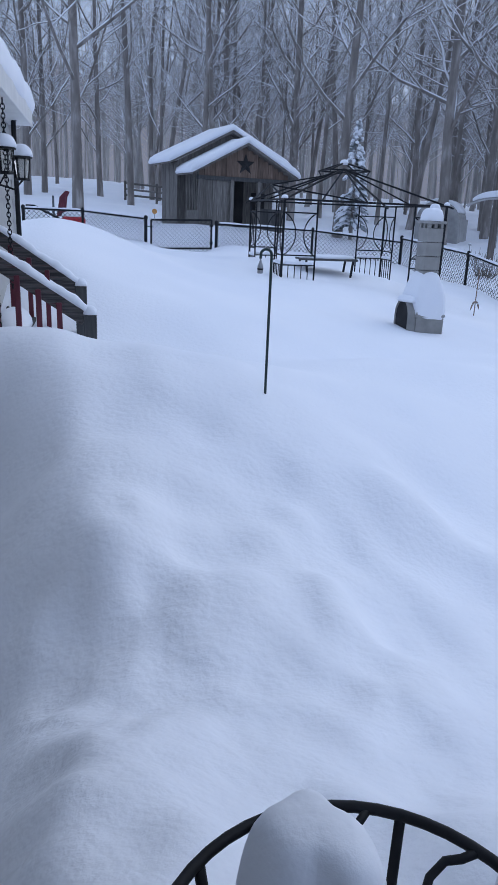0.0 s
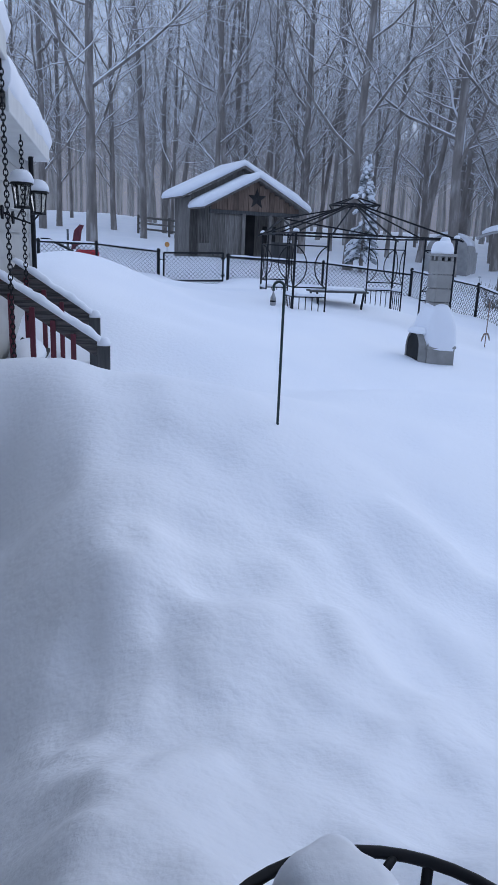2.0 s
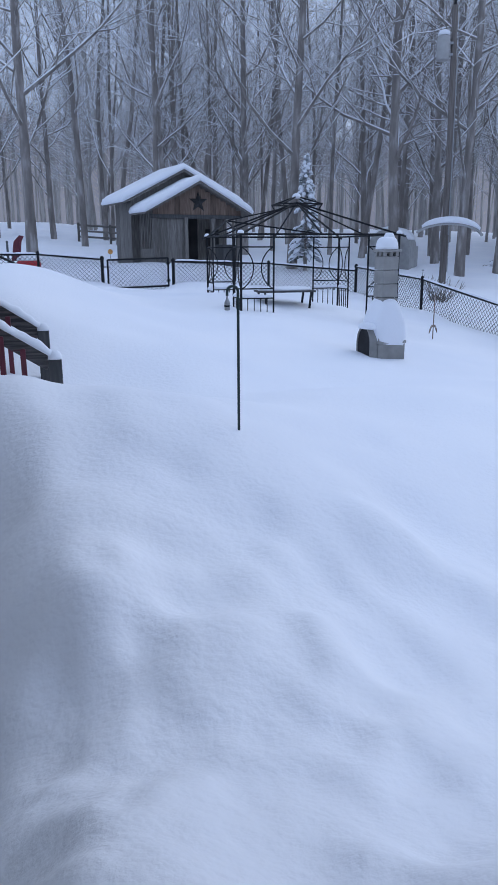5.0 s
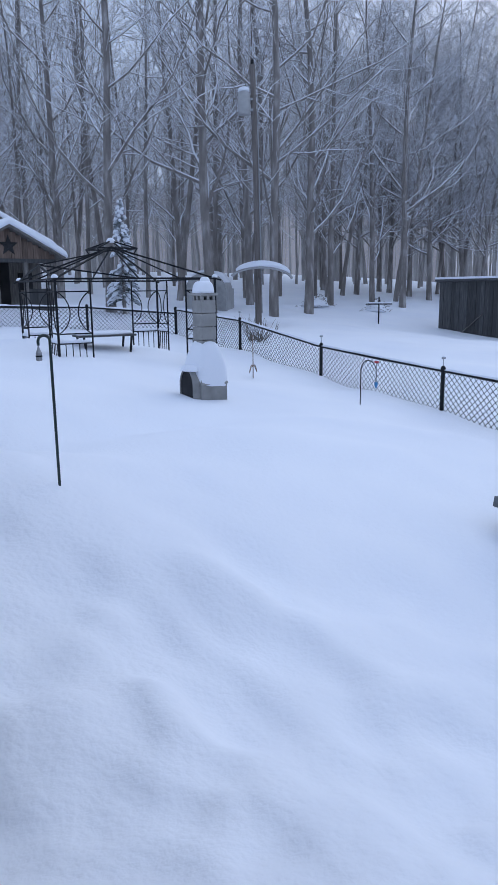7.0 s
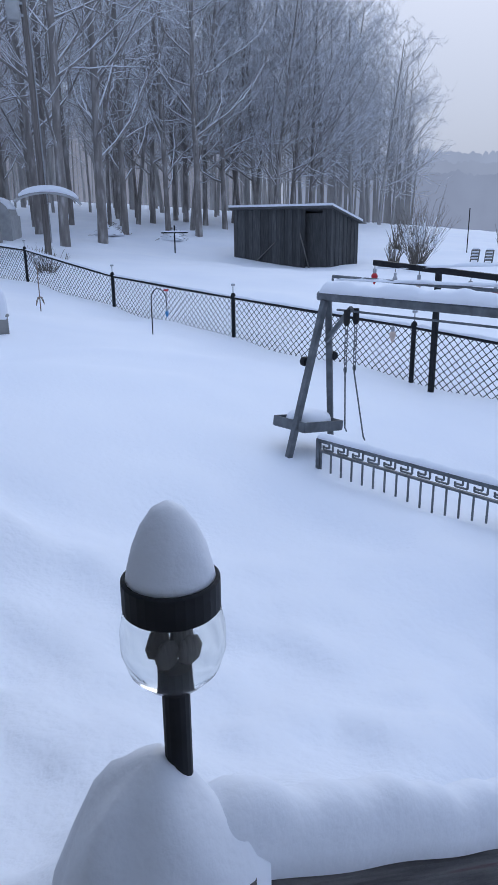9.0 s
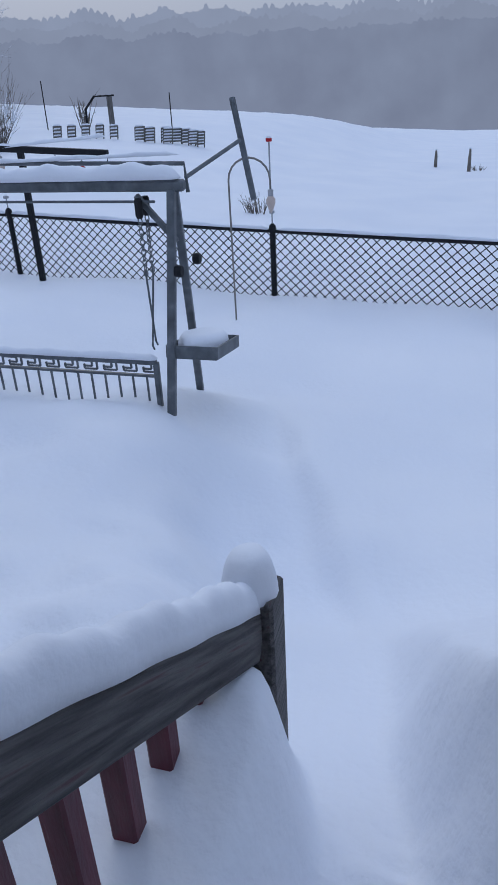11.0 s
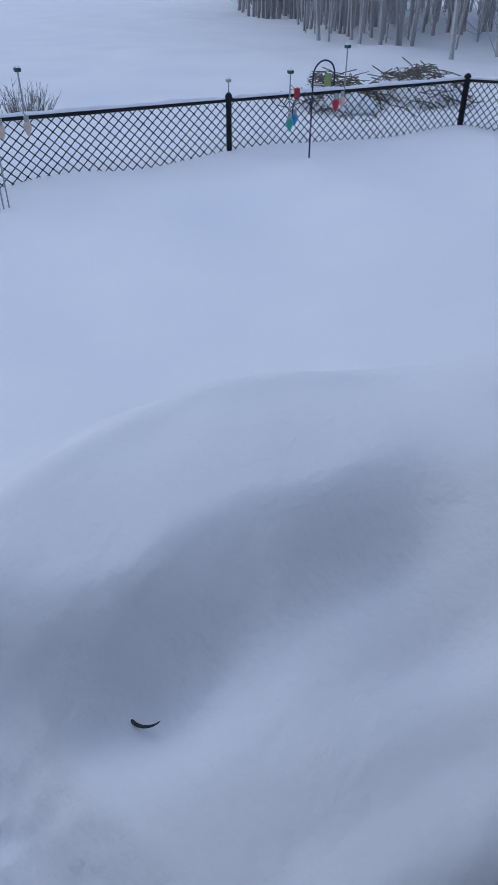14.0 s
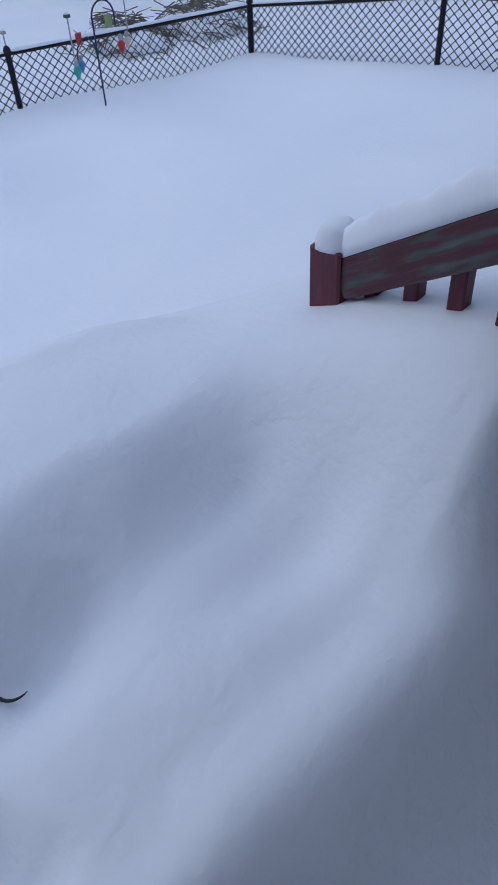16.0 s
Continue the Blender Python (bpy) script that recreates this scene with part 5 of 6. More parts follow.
def patio_table():
    g = gz(3.9, 11.2)
    t = thing("patio_table", yard_pose(3.65, 11.7, g - 0.02), "dark folding table under the gazebo, covered with snow", "table")
    top = Shape().box(Vector((0, 0, 0.33)), 0.95, 0.45, 0.03, 0.006).out("tabletop", DARKWOOD, t)
    s = lump(0.46, 0.21, 0.06, 4, 24, 5, 0.05, 0.4).out("snow", SNOW, top, "even layer of snow", True)
    s.location = (0, 0, 0.345)
    for x in (-0.4, 0.4):
        for y in (-0.2, 0.2):
            Shape().bar((x, y, 0.33), (x * 0.8, y, -0.35), 0.03, 0.03).out("leg", BLACK, t)


patio_table()


# ---- outdoor fireplace ----
def fireplace():
    u0, w0, z0 = 3.74, 8.05, 1.43
    t = thing("outdoor_fireplace", yard_pose(u0, w0, z0, 8), "grey concrete outdoor fireplace with square chimney, capped with snow", "fireplace")
    bw, tw = 0.185, 0.098
    body, vs = Shape(), []
    for z, r in ((-0.4, bw), (0.17, bw), (0.36, bw * 0.88), (0.56, tw)):
        vs += [(-r, -r, z), (r, -r, z), (r, r, z), (-r, r, z)]
    body.add(vs, [(i * 4 + k, i * 4 + (k + 1) % 4, i * 4 + 4 + (k + 1) % 4, i * 4 + 4 + k) for i in range(3) for k in range(4)] + [(3, 2, 1, 0), (12, 13, 14, 15)])
    body.out("firebox", CONCRETE, t)
    # arched mouth towards the house, a rim round a plate painted dark for its shaded hollow
    prof = [(0.155 * math.cos(math.pi * k / 14), 0.10 + 0.20 * math.sin(math.pi * k / 14)) for k in range(15)]
    inner = [(x * 0.9, 0.10 + (z - 0.10) * 0.92) for x, z in prof]
    side = pose(-bw - 0.045, -0.01, 0.0, 0, 0, 90)
    Shape().prism(side, prof + [(-0.155, -0.3), (-0.1395, -0.3)] + inner[::-1] + [(0.1395, -0.3), (0.155, -0.3)], 0.11).out("arch", CONCRETE, t)
    Shape().prism(pose(-bw - 0.06, -0.01, 0.0, 0, 0, 90), inner + [(-0.139, -0.3), (0.139, -0.3)], 0.05).out("opening", DARK, t, "black plate painted as the shaded opening")
    Shape().box(Vector((0.0, 0, 0.115)), 0.40, 0.40, 0.035, 0.008).out("ledge", CONCRETE, t)
    for k in range(4):
        Shape().box(Vector((0, 0, 0.55 + k * 0.158)), 0.205, 0.205, 0.152, 0.006).out("chimney_block", CONCRETE, t)
    for x, y in ((-0.08, -0.08), (0.0, -0.08), (0.08, -0.08), (-0.08, 0.0), (0.08, 0.08), (-0.08, 0.08)):
        Shape().box(Vector((x, y, 1.128)), 0.035, 0.035, 0.05).out("vent_post", CONCRETE, t)
    # dark core painted for the shaded gap under the cap
    Shape().box(Vector((0, 0, 1.118)), 0.13, 0.13, 0.035).out("vent_core", DARK, t)
    Shape().box(Vector((0, 0, 1.165)), 0.25, 0.25, 0.032, 0.008).out("cap", CONCRETE, t)
    s = lump(0.135, 0.135, 0.14, 2, 24, 8, 0.06, 0.55).out("snow", SNOW, t, "round dome of snow on the cap", True)
    s.location = (0, 0, 1.18)
    s = lump(0.065, 0.065, 0.10, 5, 16, 6, 0.12, 0.6).out("snow", SNOW, t, "small lump of snow", True)
    s.location = (0.06, 0.06, 1.27)
    # snow lying over the shoulders
    vs, n = [], 32
    rows = ((0.075, bw * 1.10), (0.17, bw * 1.17), (0.33, bw * 1.12), (0.46, bw * 0.94), (0.56, tw * 1.35), (0.61, tw * 1.06))
    for z, r in rows:
        for k in range(n):
            a = 2 * math.pi * k / n
            q = min(r / max(abs(math.cos(a)), abs(math.sin(a))) * 0.97, r * 1.24)
            lift = 0.10 * max(0.0, -math.cos(a)) ** 2 if z < 0.25 else 0.0
            vs.append((q * math.cos(a), q * math.sin(a), z + lift + 0.008 * math.sin(3 * a)))
    fs = [(i * n + k, i * n + (k + 1) % n, i * n + n + (k + 1) % n, i * n + n + k) for i in range(len(rows) - 1) for k in range(n)]
    fs.append(tuple(range((len(rows) - 1) * n, len(rows) * n)))
    mesh_object("snow", vs, fs, SNOW, t, "smooth snow over the sloping shoulders", True)
    c = lump(0.085, 0.16, 0.07, 7, 18, 5, 0.08, 0.6).out("snow", SNOW, t, "snow on the arch", True)
    c.location = (-bw - 0.045, -0.01, 0.27)


fireplace()

# ---- the small barn with the star ----
def gable_roof(parent, u0, u1, w0, w1, ze, zr, L, thick=0.07, snow=0.15, over=0.25):
    um = (u0 + u1) / 2
    m = Matrix.Translation(L(0, (w0 + w1) / 2, 0) - Vector((L(0, 0, 0).x, 0, L(0, 0, 0).z)))
    ox, oz = L(0, 0, 0).x, L(0, 0, 0).z
    q = lambda u, z: (u + ox, z + oz)
    ln = w1 - w0
    s = (zr - ze) / (um - u0)
    a, b = u0 - over, u1 + over
    za = ze - s * over
    roof = Shape().prism(m, [q(a, za), q(a, za + thick), q(um, zr + thick), q(b, za + thick), q(b, za), q(um, zr)], ln).out("roof", GREYWOOD, parent)
    n, vs = 30, []
    for i in range(n + 1):
        y = m.translation.y + (i / n - 0.5) * (ln + 0.08)
        k = snow * (1 + 0.14 * noise.noise((y * 1.7, u0, 0)))
        e = 0.6 if i in (0, n) else 1.0
        prof = [(a - 0.02, za + thick - 0.03), (a - 0.05, za + thick + 0.02), (a - 0.02, za + thick + k * 0.8 * e), (a + 0.12, za + thick + k * e + s * 0.14), (um, zr + thick + k * e), (b - 0.12, za + thick + k * e + s * 0.14), (b + 0.02, za + thick + k * 0.8 * e), (b + 0.05, za + thick + 0.02), (b + 0.02, za + thick - 0.03), (um, zr + thick + 0.004)]
        vs += [(u + ox, y, z + oz) for u, z in prof]
    c = 10
    fs = [(i * c + j, i * c + c + j, i * c + c + (j + 1) % c, i * c + (j + 1) % c) for i in range(n) for j in range(c)]
    fs += [tuple(range(c)), tuple(range(n * c + c - 1, n * c - 1, -1))]
    mesh_object("snow", vs, fs, SNOW, roof, "thick clean layer of snow on the roof", True)
    return roof


def barn():
    u0, w0 = 3.85, 21.5
    g = gz(u0, w0) - 0.2
    t = thing("barn", yard_pose(u0, w0, g) @ Matrix.Translation((-0.1, -1.8, 0)) @ Matrix.Rotation(radians(13), 4, "Z") @ Matrix.Translation((0.1, 1.8, 0)), "small weathered brown barn with a gable star and snowy roofs", "shed")
    L = rel(u0, w0, g)
    # main part and lower porch in front
    Shape().box(L(3.75, 21.55, (g - 0.3 + 3.9) / 2), 2.84, 1.4, 3.9 - g + 0.3).out("main_wall", GREYWOOD, t)
    gable_roof(t, 2.24, 5.26, 20.5, 22.3, 3.92, 4.66, L)
    gable_roof(t, 2.50, 5.02, 19.5, 20.7, 3.64, 4.28, L)
    Shape().prism(Matrix.Translation(L(0, 20.75, 0) - Vector((L(0, 0, 0).x, 0, L(0, 0, 0).z))), [(u - u0, z - g) for u, z in ((2.28, 3.7), (5.22, 3.7), (5.22, 3.90), (3.75, 4.62), (2.28, 3.90))], 0.06).out("main_gable", GREYWOOD, t)
    # vertical boards of the gable
    k = 0
    u = 2.50
    while u < 4.92:
        uc = u + 0.075
        zt = 4.28 - abs(uc - 3.75) * 0.508 - 0.02
        Shape().box(L(uc, 19.72 - 0.008 * (k % 2), (3.47 + zt) / 2), 0.143, 0.024, zt - 3.47).out("gable_board", BARN, t)
        u += 0.15
        k += 1
    Shape().box(L(3.75, 19.70, 3.46), 2.62, 0.06, 0.10, 0.006).out("header", DARKWOOD, t)
    st = [((0.27 if k % 2 == 0 else 0.11) * math.sin(k * math.pi / 5), (0.27 if k % 2 == 0 else 0.11) * math.cos(k * math.pi / 5)) for k in range(10)]
    star = Shape()
    star.add([(x, 0.0, z) for x, z in st] + [(0, -0.05, 0)], [(k, (k + 1) % 10, 10) for k in range(10)])
    star.add([(x, 0.012, z) for x, z in st], [tuple(range(9, -1, -1))])
    star.out("star", DARK, t, "dark metal barn star").location = L(3.78, 19.685, 3.83)
    for u in (2.55, 3.42, 4.2, 4.96):
        Shape().box(L(u, 19.72, (g - 0.3 + 3.45) / 2), 0.10, 0.10, 3.45 - g + 0.3, 0.006).out("porch_post", GREYWOOD, t)
    # open slats at the side of the porch, boards below and further back
    for k in range(8):
        w = 19.85 + k * 0.125
        Shape().box(L(2.54, w, (g + 3.6) / 2 + 0.1), 0.025, 0.045 + 0.02 * (k % 2), 3.6 - g).out("side_slat", GREYWOOD, t)
    for k in range(4):
        Shape().box(L(2.31, 20.98 + k * 0.33, (g - 0.3 + 3.85) / 2), 0.03, 0.315, 3.85 - g + 0.3).out("side_board", GREYWOOD, t)
    Shape().box(L(2.53, 20.25, 2.2), 0.03, 1.0, 0.9).out("half_wall", GREYWOOD, t)
    # boarded front to one side of the opening
    for k in range(6):
        Shape().box(L(2.68 + k * 0.14, 19.74 + 0.006 * (k % 2), (g - 0.3 + 3.42) / 2), 0.138, 0.024, 3.42 - g + 0.3).out("front_board", GREYWOOD, t)
    for k in range(5):
        Shape().box(L(4.30 + k * 0.14, 19.74 + 0.006 * (k % 2), (g - 0.3 + 2.75) / 2), 0.138, 0.024, 2.75 - g + 0.3).out("front_board", DARKWOOD, t)
    # a dark panel stands for the shade inside the doorway
    Shape().box(L(3.8, 20.70, 2.7), 0.75, 0.05, 1.6).out("doorway_shade", DARK, t, "dark panel painted as the shaded doorway")
    Shape().box(L(3.75, 20.76, 2.6), 2.5, 0.03, 2.0).out("inner_wall", GREYWOOD, t)
    for u in (2.95, 4.65):
        Shape().box(L(u, 20.72, 2.95), 0.4, 0.03, 0.45).out("window", DARK, t, "small dark window")


barn()


# ---- lean-to shed in the field ----
def lean_to():
    u0, w0 = 18.6, 17.6
    g = gz(18.9, 16.6)
    a, b = yard(18.5, 19.7), yard(19.1, 15.7)
    t = new("lean_to_shed")
    t.matrix_basis = Matrix.Translation((a + b) / 2 + Vector((0, 0, 0.8)))
    tagged(t, "black weathered board shed with a snow-dusted slanting roof", "shed")
    o = Vector(t.matrix_basis.translation)
    front = (b - a)
    fd = front.normalized()
    back = Vector((-fd.y, fd.x, 0)) * (1 if Vector((-fd.y, fd.x, 0)).dot(a + b) > 0 else -1)
    D = 1.8
    za, zb, zr = 2.88, 2.88, 2.36
    n = 24
    for k in range(n):
        p = a + front * ((k + 0.5) / n) - o
        h = za + (zb - za) * k / n
        if 18 <= k <= 21:
            continue
        bot = 0.3
        m = Matrix((fd, back, Vector((0, 0, 1)))).transposed().to_4x4()
        m.translation = Vector((p.x, p.y, (bot + h) / 2 - o.z)) + back * 0.012 * (k % 2)
        Shape().box(m, front.length / n * 0.96, 0.024, h - bot).out("wall_board", DARKWOOD, t)
    side = b + back * D
    for k in range(14):
        p = b + (back * D) * ((k + 0.5) / 14) - o
        h = zb + (zr - zb) * k / 14
        m = Matrix((back, -fd, Vector((0, 0, 1)))).transposed().to_4x4()
        m.translation = Vector((p.x, p.y, (0.3 + h) / 2 - o.z)) - fd * 0.012 * (k % 2)
        Shape().box(m, D / 14 * 0.95, 0.024, h - 0.3).out("wall_board", DARKWOOD, t)
    m = Matrix((fd, back, Vector((0, 0, 1)))).transposed().to_4x4()
    m.translation = (a + b) / 2 + back * 0.4 + Vector((0, 0, 1.52)) - o
    Shape().box(m, front.length * 0.96, 0.3, 2.4).out("inner_wall", DARKWOOD, t)
    up = Vector((0, 0, 1))
    e0, e1 = a - fd * 0.12 - back * 0.15, b + fd * 0.12 - back * 0.15
    r0, r1 = a - fd * 0.12 + back * (D + 0.1), b + fd * 0.12 + back * (D + 0.1)
    quad = [e0 + up * za, e1 + up * zb, r1 + up * zr, r0 + up * (zr + 0.05)]
    roof = Shape().add([q - o for q in quad] + [q - o + up * 0.06 for q in quad], [(3, 2, 1, 0), (4, 5, 6, 7), (0, 1, 5, 4), (1, 2, 6, 5), (2, 3, 7, 6), (3, 0, 4, 7)]).out("roof", DARKWOOD, t)
    quad = [q + up * 0.063 for q in quad]
    Shape().add([q - o for q in quad] + [q - o + up * 0.07 for q in quad], [(3, 2, 1, 0), (4, 5, 6, 7), (0, 1, 5, 4), (1, 2, 6, 5), (2, 3, 7, 6), (3, 0, 4, 7)]).out("snow", SNOW, roof, "thin layer of snow on the roof")
    q0 = a + front * 0.79 - back * 0.10 - o
    q1 = a + front * 0.73 - back * 0.03 - o
    Shape().bar(Vector((q0.x + 0.1, q0.y, 0.9 - o.z)), Vector((q1.x - 0.12, q1.y, 2.1 - o.z)), 0.10, 0.03).out("loose_plank", GREYWOOD, t, "grey plank leaning on the wall")
    q0, q1 = a + front * 0.45 - back * 0.05 - o, a + front * 0.25 - back * 0.05 - o
    Shape().bar(Vector((q0.x, q0.y, 1.75 - o.z)), Vector((q1.x, q1.y, 1.1 - o.z)), 0.06, 0.02).out("brace", GREYWOOD, t)


lean_to()


# ---- utility pole, canopy, far huts ----
def pole():
    x, y = 6.98, 21.0
    u, w = x * UX + y * UY, x * WX + y * WY
    g = gz(u, w)
    t = thing("utility_pole", pose(x, y, g), "weathered wooden utility pole with a grey transformer", "utility pole")
    Shape().tube([(0, 0, -0.5), (-0.03, 0.02, 4), (-0.10, 0.05, 7.2)], [0.095, 0.085, 0.075], 12).out("pole", POLEWOOD, t, "", True)
    for k in range(2):
        Shape().tube([(0.10 * (1 - 0.2 * k), -0.06, 0.3), (0.0, -0.05, 6.6)], 0.012, 6).out("conduit", GALV, t)
    tr = Shape().lathe([(0.0, 0), (0.16, 0.0), (0.17, 0.03), (0.17, 0.56), (0.15, 0.60), (0.03, 0.63)], (-0.38, 0.0, 5.85), 18).out("transformer", CORRUGATED, t, "grey cylindrical transformer", True)
    s = lump(0.165, 0.165, 0.13, 5, 16, 5, 0.08, 0.7).out("snow", SNOW, tr, "cap of snow", True)
    s.location = (-0.38, 0, 6.46)
    Shape().box(Vector((-0.19, 0, 6.28)), 0.25, 0.05, 0.06).out("bracket", GALV, t)
    Shape().box(Vector((-0.19, 0, 6.0)), 0.25, 0.05, 0.06).out("bracket", GALV, t)
    Shape().lathe([(0.03, 0), (0.05, 0.05), (0.03, 0.08), (0.045, 0.11), (0.02, 0.16)], (-0.10, 0.05, 7.2), 10).out("insulator", DARK, t)


pole()


def half_barrel(name, label, category, u0, w0, turn, length, radius, z_top, legs, mat, arc=(0.15, 0.85), snow=0.12, flat=0.55):
    g = gz(u0, w0)
    t = thing(name, yard_pose(u0, w0, g, turn), label, category)
    n = 16
    zc = z_top - g - radius * flat
    pr = [(radius * math.cos(math.pi * (arc[0] + (arc[1] - arc[0]) * k / n)), zc + radius * flat * math.sin(math.pi * (arc[0] + (arc[1] - arc[0]) * k / n))) for k in range(n + 1)]
    m = Matrix.Identity(4)
    roof = Shape().prism(m, pr + [(x * 0.975, z - 0.025) for x, z in reversed(pr)], length).out("canopy", mat, t)
    if snow:
        up = [(x * 1.0, z + 0.003) for x, z in pr[2:-2]]
        top = [(x * 1.02, z + snow * (0.35 + 0.65 * math.sin(math.pi * k / (len(up) - 1)) ** 0.5)) for k, (x, z) in enumerate(up)]
        Shape().prism(m, up + top[::-1], length + 0.06).out("snow", SNOW, roof, "thick smooth snow on the curved roof", True)
    for x, y in legs:
        Shape().bar((x, y, -0.4), (x, y, zc + 0.1), 0.14, 0.14, 0.01).out("post", POLEWOOD, t)
    return t, zc


half_barrel("curved_canopy", "curved metal canopy on posts carrying a thick pad of snow", "canopy", 10.38, 18.3, -30, 1.15, 0.92, 3.28, [(-0.05, 0.2)], CORRUGATED, (0.06, 0.86), 0.16, 0.42)
t, zc = half_barrel("arched_hut", "small grey arched hut under snow among the trees", "shed", 11.75, 24.4, -35, 2.0, 0.66, 3.25, [], CORRUGATED, (0.0, 1.0), 0.12, 0.8)
Shape().prism(Matrix.Translation((0, -1.09, 0)), [(0.70 * math.cos(math.pi * k / 12), zc + 0.56 * math.sin(math.pi * k / 12)) for k in range(13)] + [(-0.70, -0.4), (0.70, -0.4)], 0.04).out("end_wall", CORRUGATED, t)
Shape().box(Vector((0, -1.13, zc * 0.45)), 0.5, 0.03, zc * 1.0 + 0.2).out("door", DARKWOOD, t)
for s_ in (-0.7, 0.7):
    Shape().box(Vector((s_, 0, zc / 2 - 0.2)), 0.04, 2.2, zc + 0.4).out("side_wall", CORRUGATED, t)


def clothes_post(u, w, z):
    g = gz(u, w)
    t = thing("clothesline_post", yard_pose(u, w, g, -45), "dark metal T-shaped clothesline post in the snow", "clothesline post")
    Shape().tube([(0, 0, -0.3), (0, 0, z - g + 0.25)], 0.024, 8).out("post", BLACK, t)
    bar = Shape().tube([(-0.46, 0, z - g), (0.46, 0, z - g)], 0.02, 8).out("crossbar", BLACK, t)
    s = snow_cap(0.9, 0.06, 0.05, 3, 16, 6, 0.2, 2).out("snow", SNOW, bar, "line of snow", True)
    s.location = (0, 0, z - g + 0.025)


clothes_post(16.3, 20.35, 2.12)


# ---- brush, bushes, stumps and small far things ----
def bush(u, w, r, h, n, seed, label, name="bush", spread=0.8, base=0.15, snow=0.0, thick=0.008, category="bush"):
    g = gz(u, w)
    t = thing(name, yard_pose(u, w, g), label, category)
    rg = random.Random(seed)
    sh, wh = Shape(), Shape()
    for i in range(n):
        a = rg.uniform(0, 6.283)
        b = rg.random() ** 0.5 * base
        tilt = rg.uniform(0.05, spread)
        p = Vector((b * math.cos(a), b * math.sin(a), -0.1))
        d = Vector((math.sin(tilt) * math.cos(a), math.sin(tilt) * math.sin(a), math.cos(tilt)))
        ln = h * rg.uniform(0.6, 1.05)
        pts = [p]
        for k in range(4):
            d = (d + Vector((rg.gauss(0, 0.12), rg.gauss(0, 0.12), 0.06))).normalized()
            pts.append(pts[-1] + d * ln / 4)
        sh.tube(pts, [thick * 1.6, thick * 1.3, thick, thick * 0.7, thick * 0.35], 4, cap=False)
        for k in range(4):
            j = rg.randint(1, 3)
            q = pts[j].lerp(pts[j + 1], rg.random())
            e = (d + Vector((rg.gauss(0, 0.5), rg.gauss(0, 0.5), 0.2))).normalized()
            sh.tube([q, q + e * ln * rg.uniform(0.12, 0.3)], [thick * 0.7, thick * 0.25], 3, cap=False)
        if rg.random() < snow:
            wh.tube([pts[2] + Vector((0, 0, thick)), pts[3] + Vector((0, 0, thick))], thick * 1.6, 4, cap=False)
    q = sh.out("twig_growth", TWIG, t)
    q["kind"] = "stuff"
    if wh.v:
        q = wh.out("twig_snow", SNOW, t, "snow caught on the twigs")
        q["kind"] = "stuff"
    return t


bush(20.05, 13.0, 1.0, 2.2, 110, 3, "tall bare bush standing in the snowy field", spread=0.62, base=0.08, snow=0.5, thick=0.0055)
bush(10.75, -1.95, 0.5, 0.85, 90, 5, "bare twiggy bush poking from the snow behind the fence", spread=0.62, base=0.10, thick=0.0045, snow=0.3)
bush(10.6, -3.0, 0.5, 0.50, 80, 6, "low bare twiggy bush behind the fence", spread=1.0, base=0.25, thick=0.0045, snow=0.4)
bush(21.3, 14.75, 0.6, 0.9, 26, 8, "thin bare shrub beside the black shed", spread=0.5, snow=0.2, thick=0.010)
bush(24.8, 17.0, 0.6, 1.1, 22, 9, "thin bare shrub in the far snow", spread=0.45, snow=0.1, thick=0.014)
bush(27.4, 13.9, 0.6, 1.3, 16, 10, "thin bare sapling clump in the far snow", spread=0.4, thick=0.014)
bush(8.6, 15.4, 0.6, 0.7, 40, 18, "snow-dusted twiggy shrub outside the fence", spread=1.0, snow=0.8, thick=0.007)
bush(29.2, -0.6, 0.4, 0.3, 24, 11, "small dry tuft in the field", spread=1.1, thick=0.012, name="grass_tuft", category="dry grass")
bush(12.9, 3.4, 0.4, 0.45, 30, 12, "dry grass tuft behind the fence", spread=0.5, thick=0.006, name="grass_tuft", category="dry grass")


def brush_pile(u, w, r, h, seed, label, n=60, snow=0.5):
    g = gz(u, w)
    t = thing("brush_pile", yard_pose(u, w, g), label, "brush pile")
    rg = random.Random(seed)
    sh = Shape()
    for i in range(n):
        c = Vector((rg.gauss(0, r * 0.45), rg.gauss(0, r * 0.4), 0))
        k = max(0.05, 1 - (c.length / r) ** 2)
        c.z = h * k * rg.uniform(0.15, 1.0)
        a, e = rg.uniform(0, 6.283), rg.gauss(0, 0.25)
        d = Vector((math.cos(a), math.sin(a), e)) * r * rg.uniform(0.12, 0.36)
        sh.tube([c - d, c + Vector((0, 0, 0.04)), c + d], [0.009, 0.008, 0.004], 4, cap=False)
    q = sh.out("branch_tangle", TWIG, t)
    q["kind"] = "stuff"
    s = lump(r * 0.8, r * 0.7, h * 0.62, seed, 22, 6, 0.35).out("snow", SNOW, t, "snow lying on the branches", True)
    s.location = (0, 0, 0.0)


brush_pile(16.8, 25.0, 0.7, 0.55, 1, "heap of cut branches covered with snow at the wood's edge")
brush_pile(18.7, 23.5, 0.6, 0.5, 2, "second heap of branches under snow at the wood's edge")
brush_pile(8.75, -6.8, 0.75, 0.42, 3, "pile of brush under snow behind the fence", 240)
brush_pile(8.3, -7.9, 0.8, 0.40, 4, "long pile of dark brush behind the corner of the fence", 240)


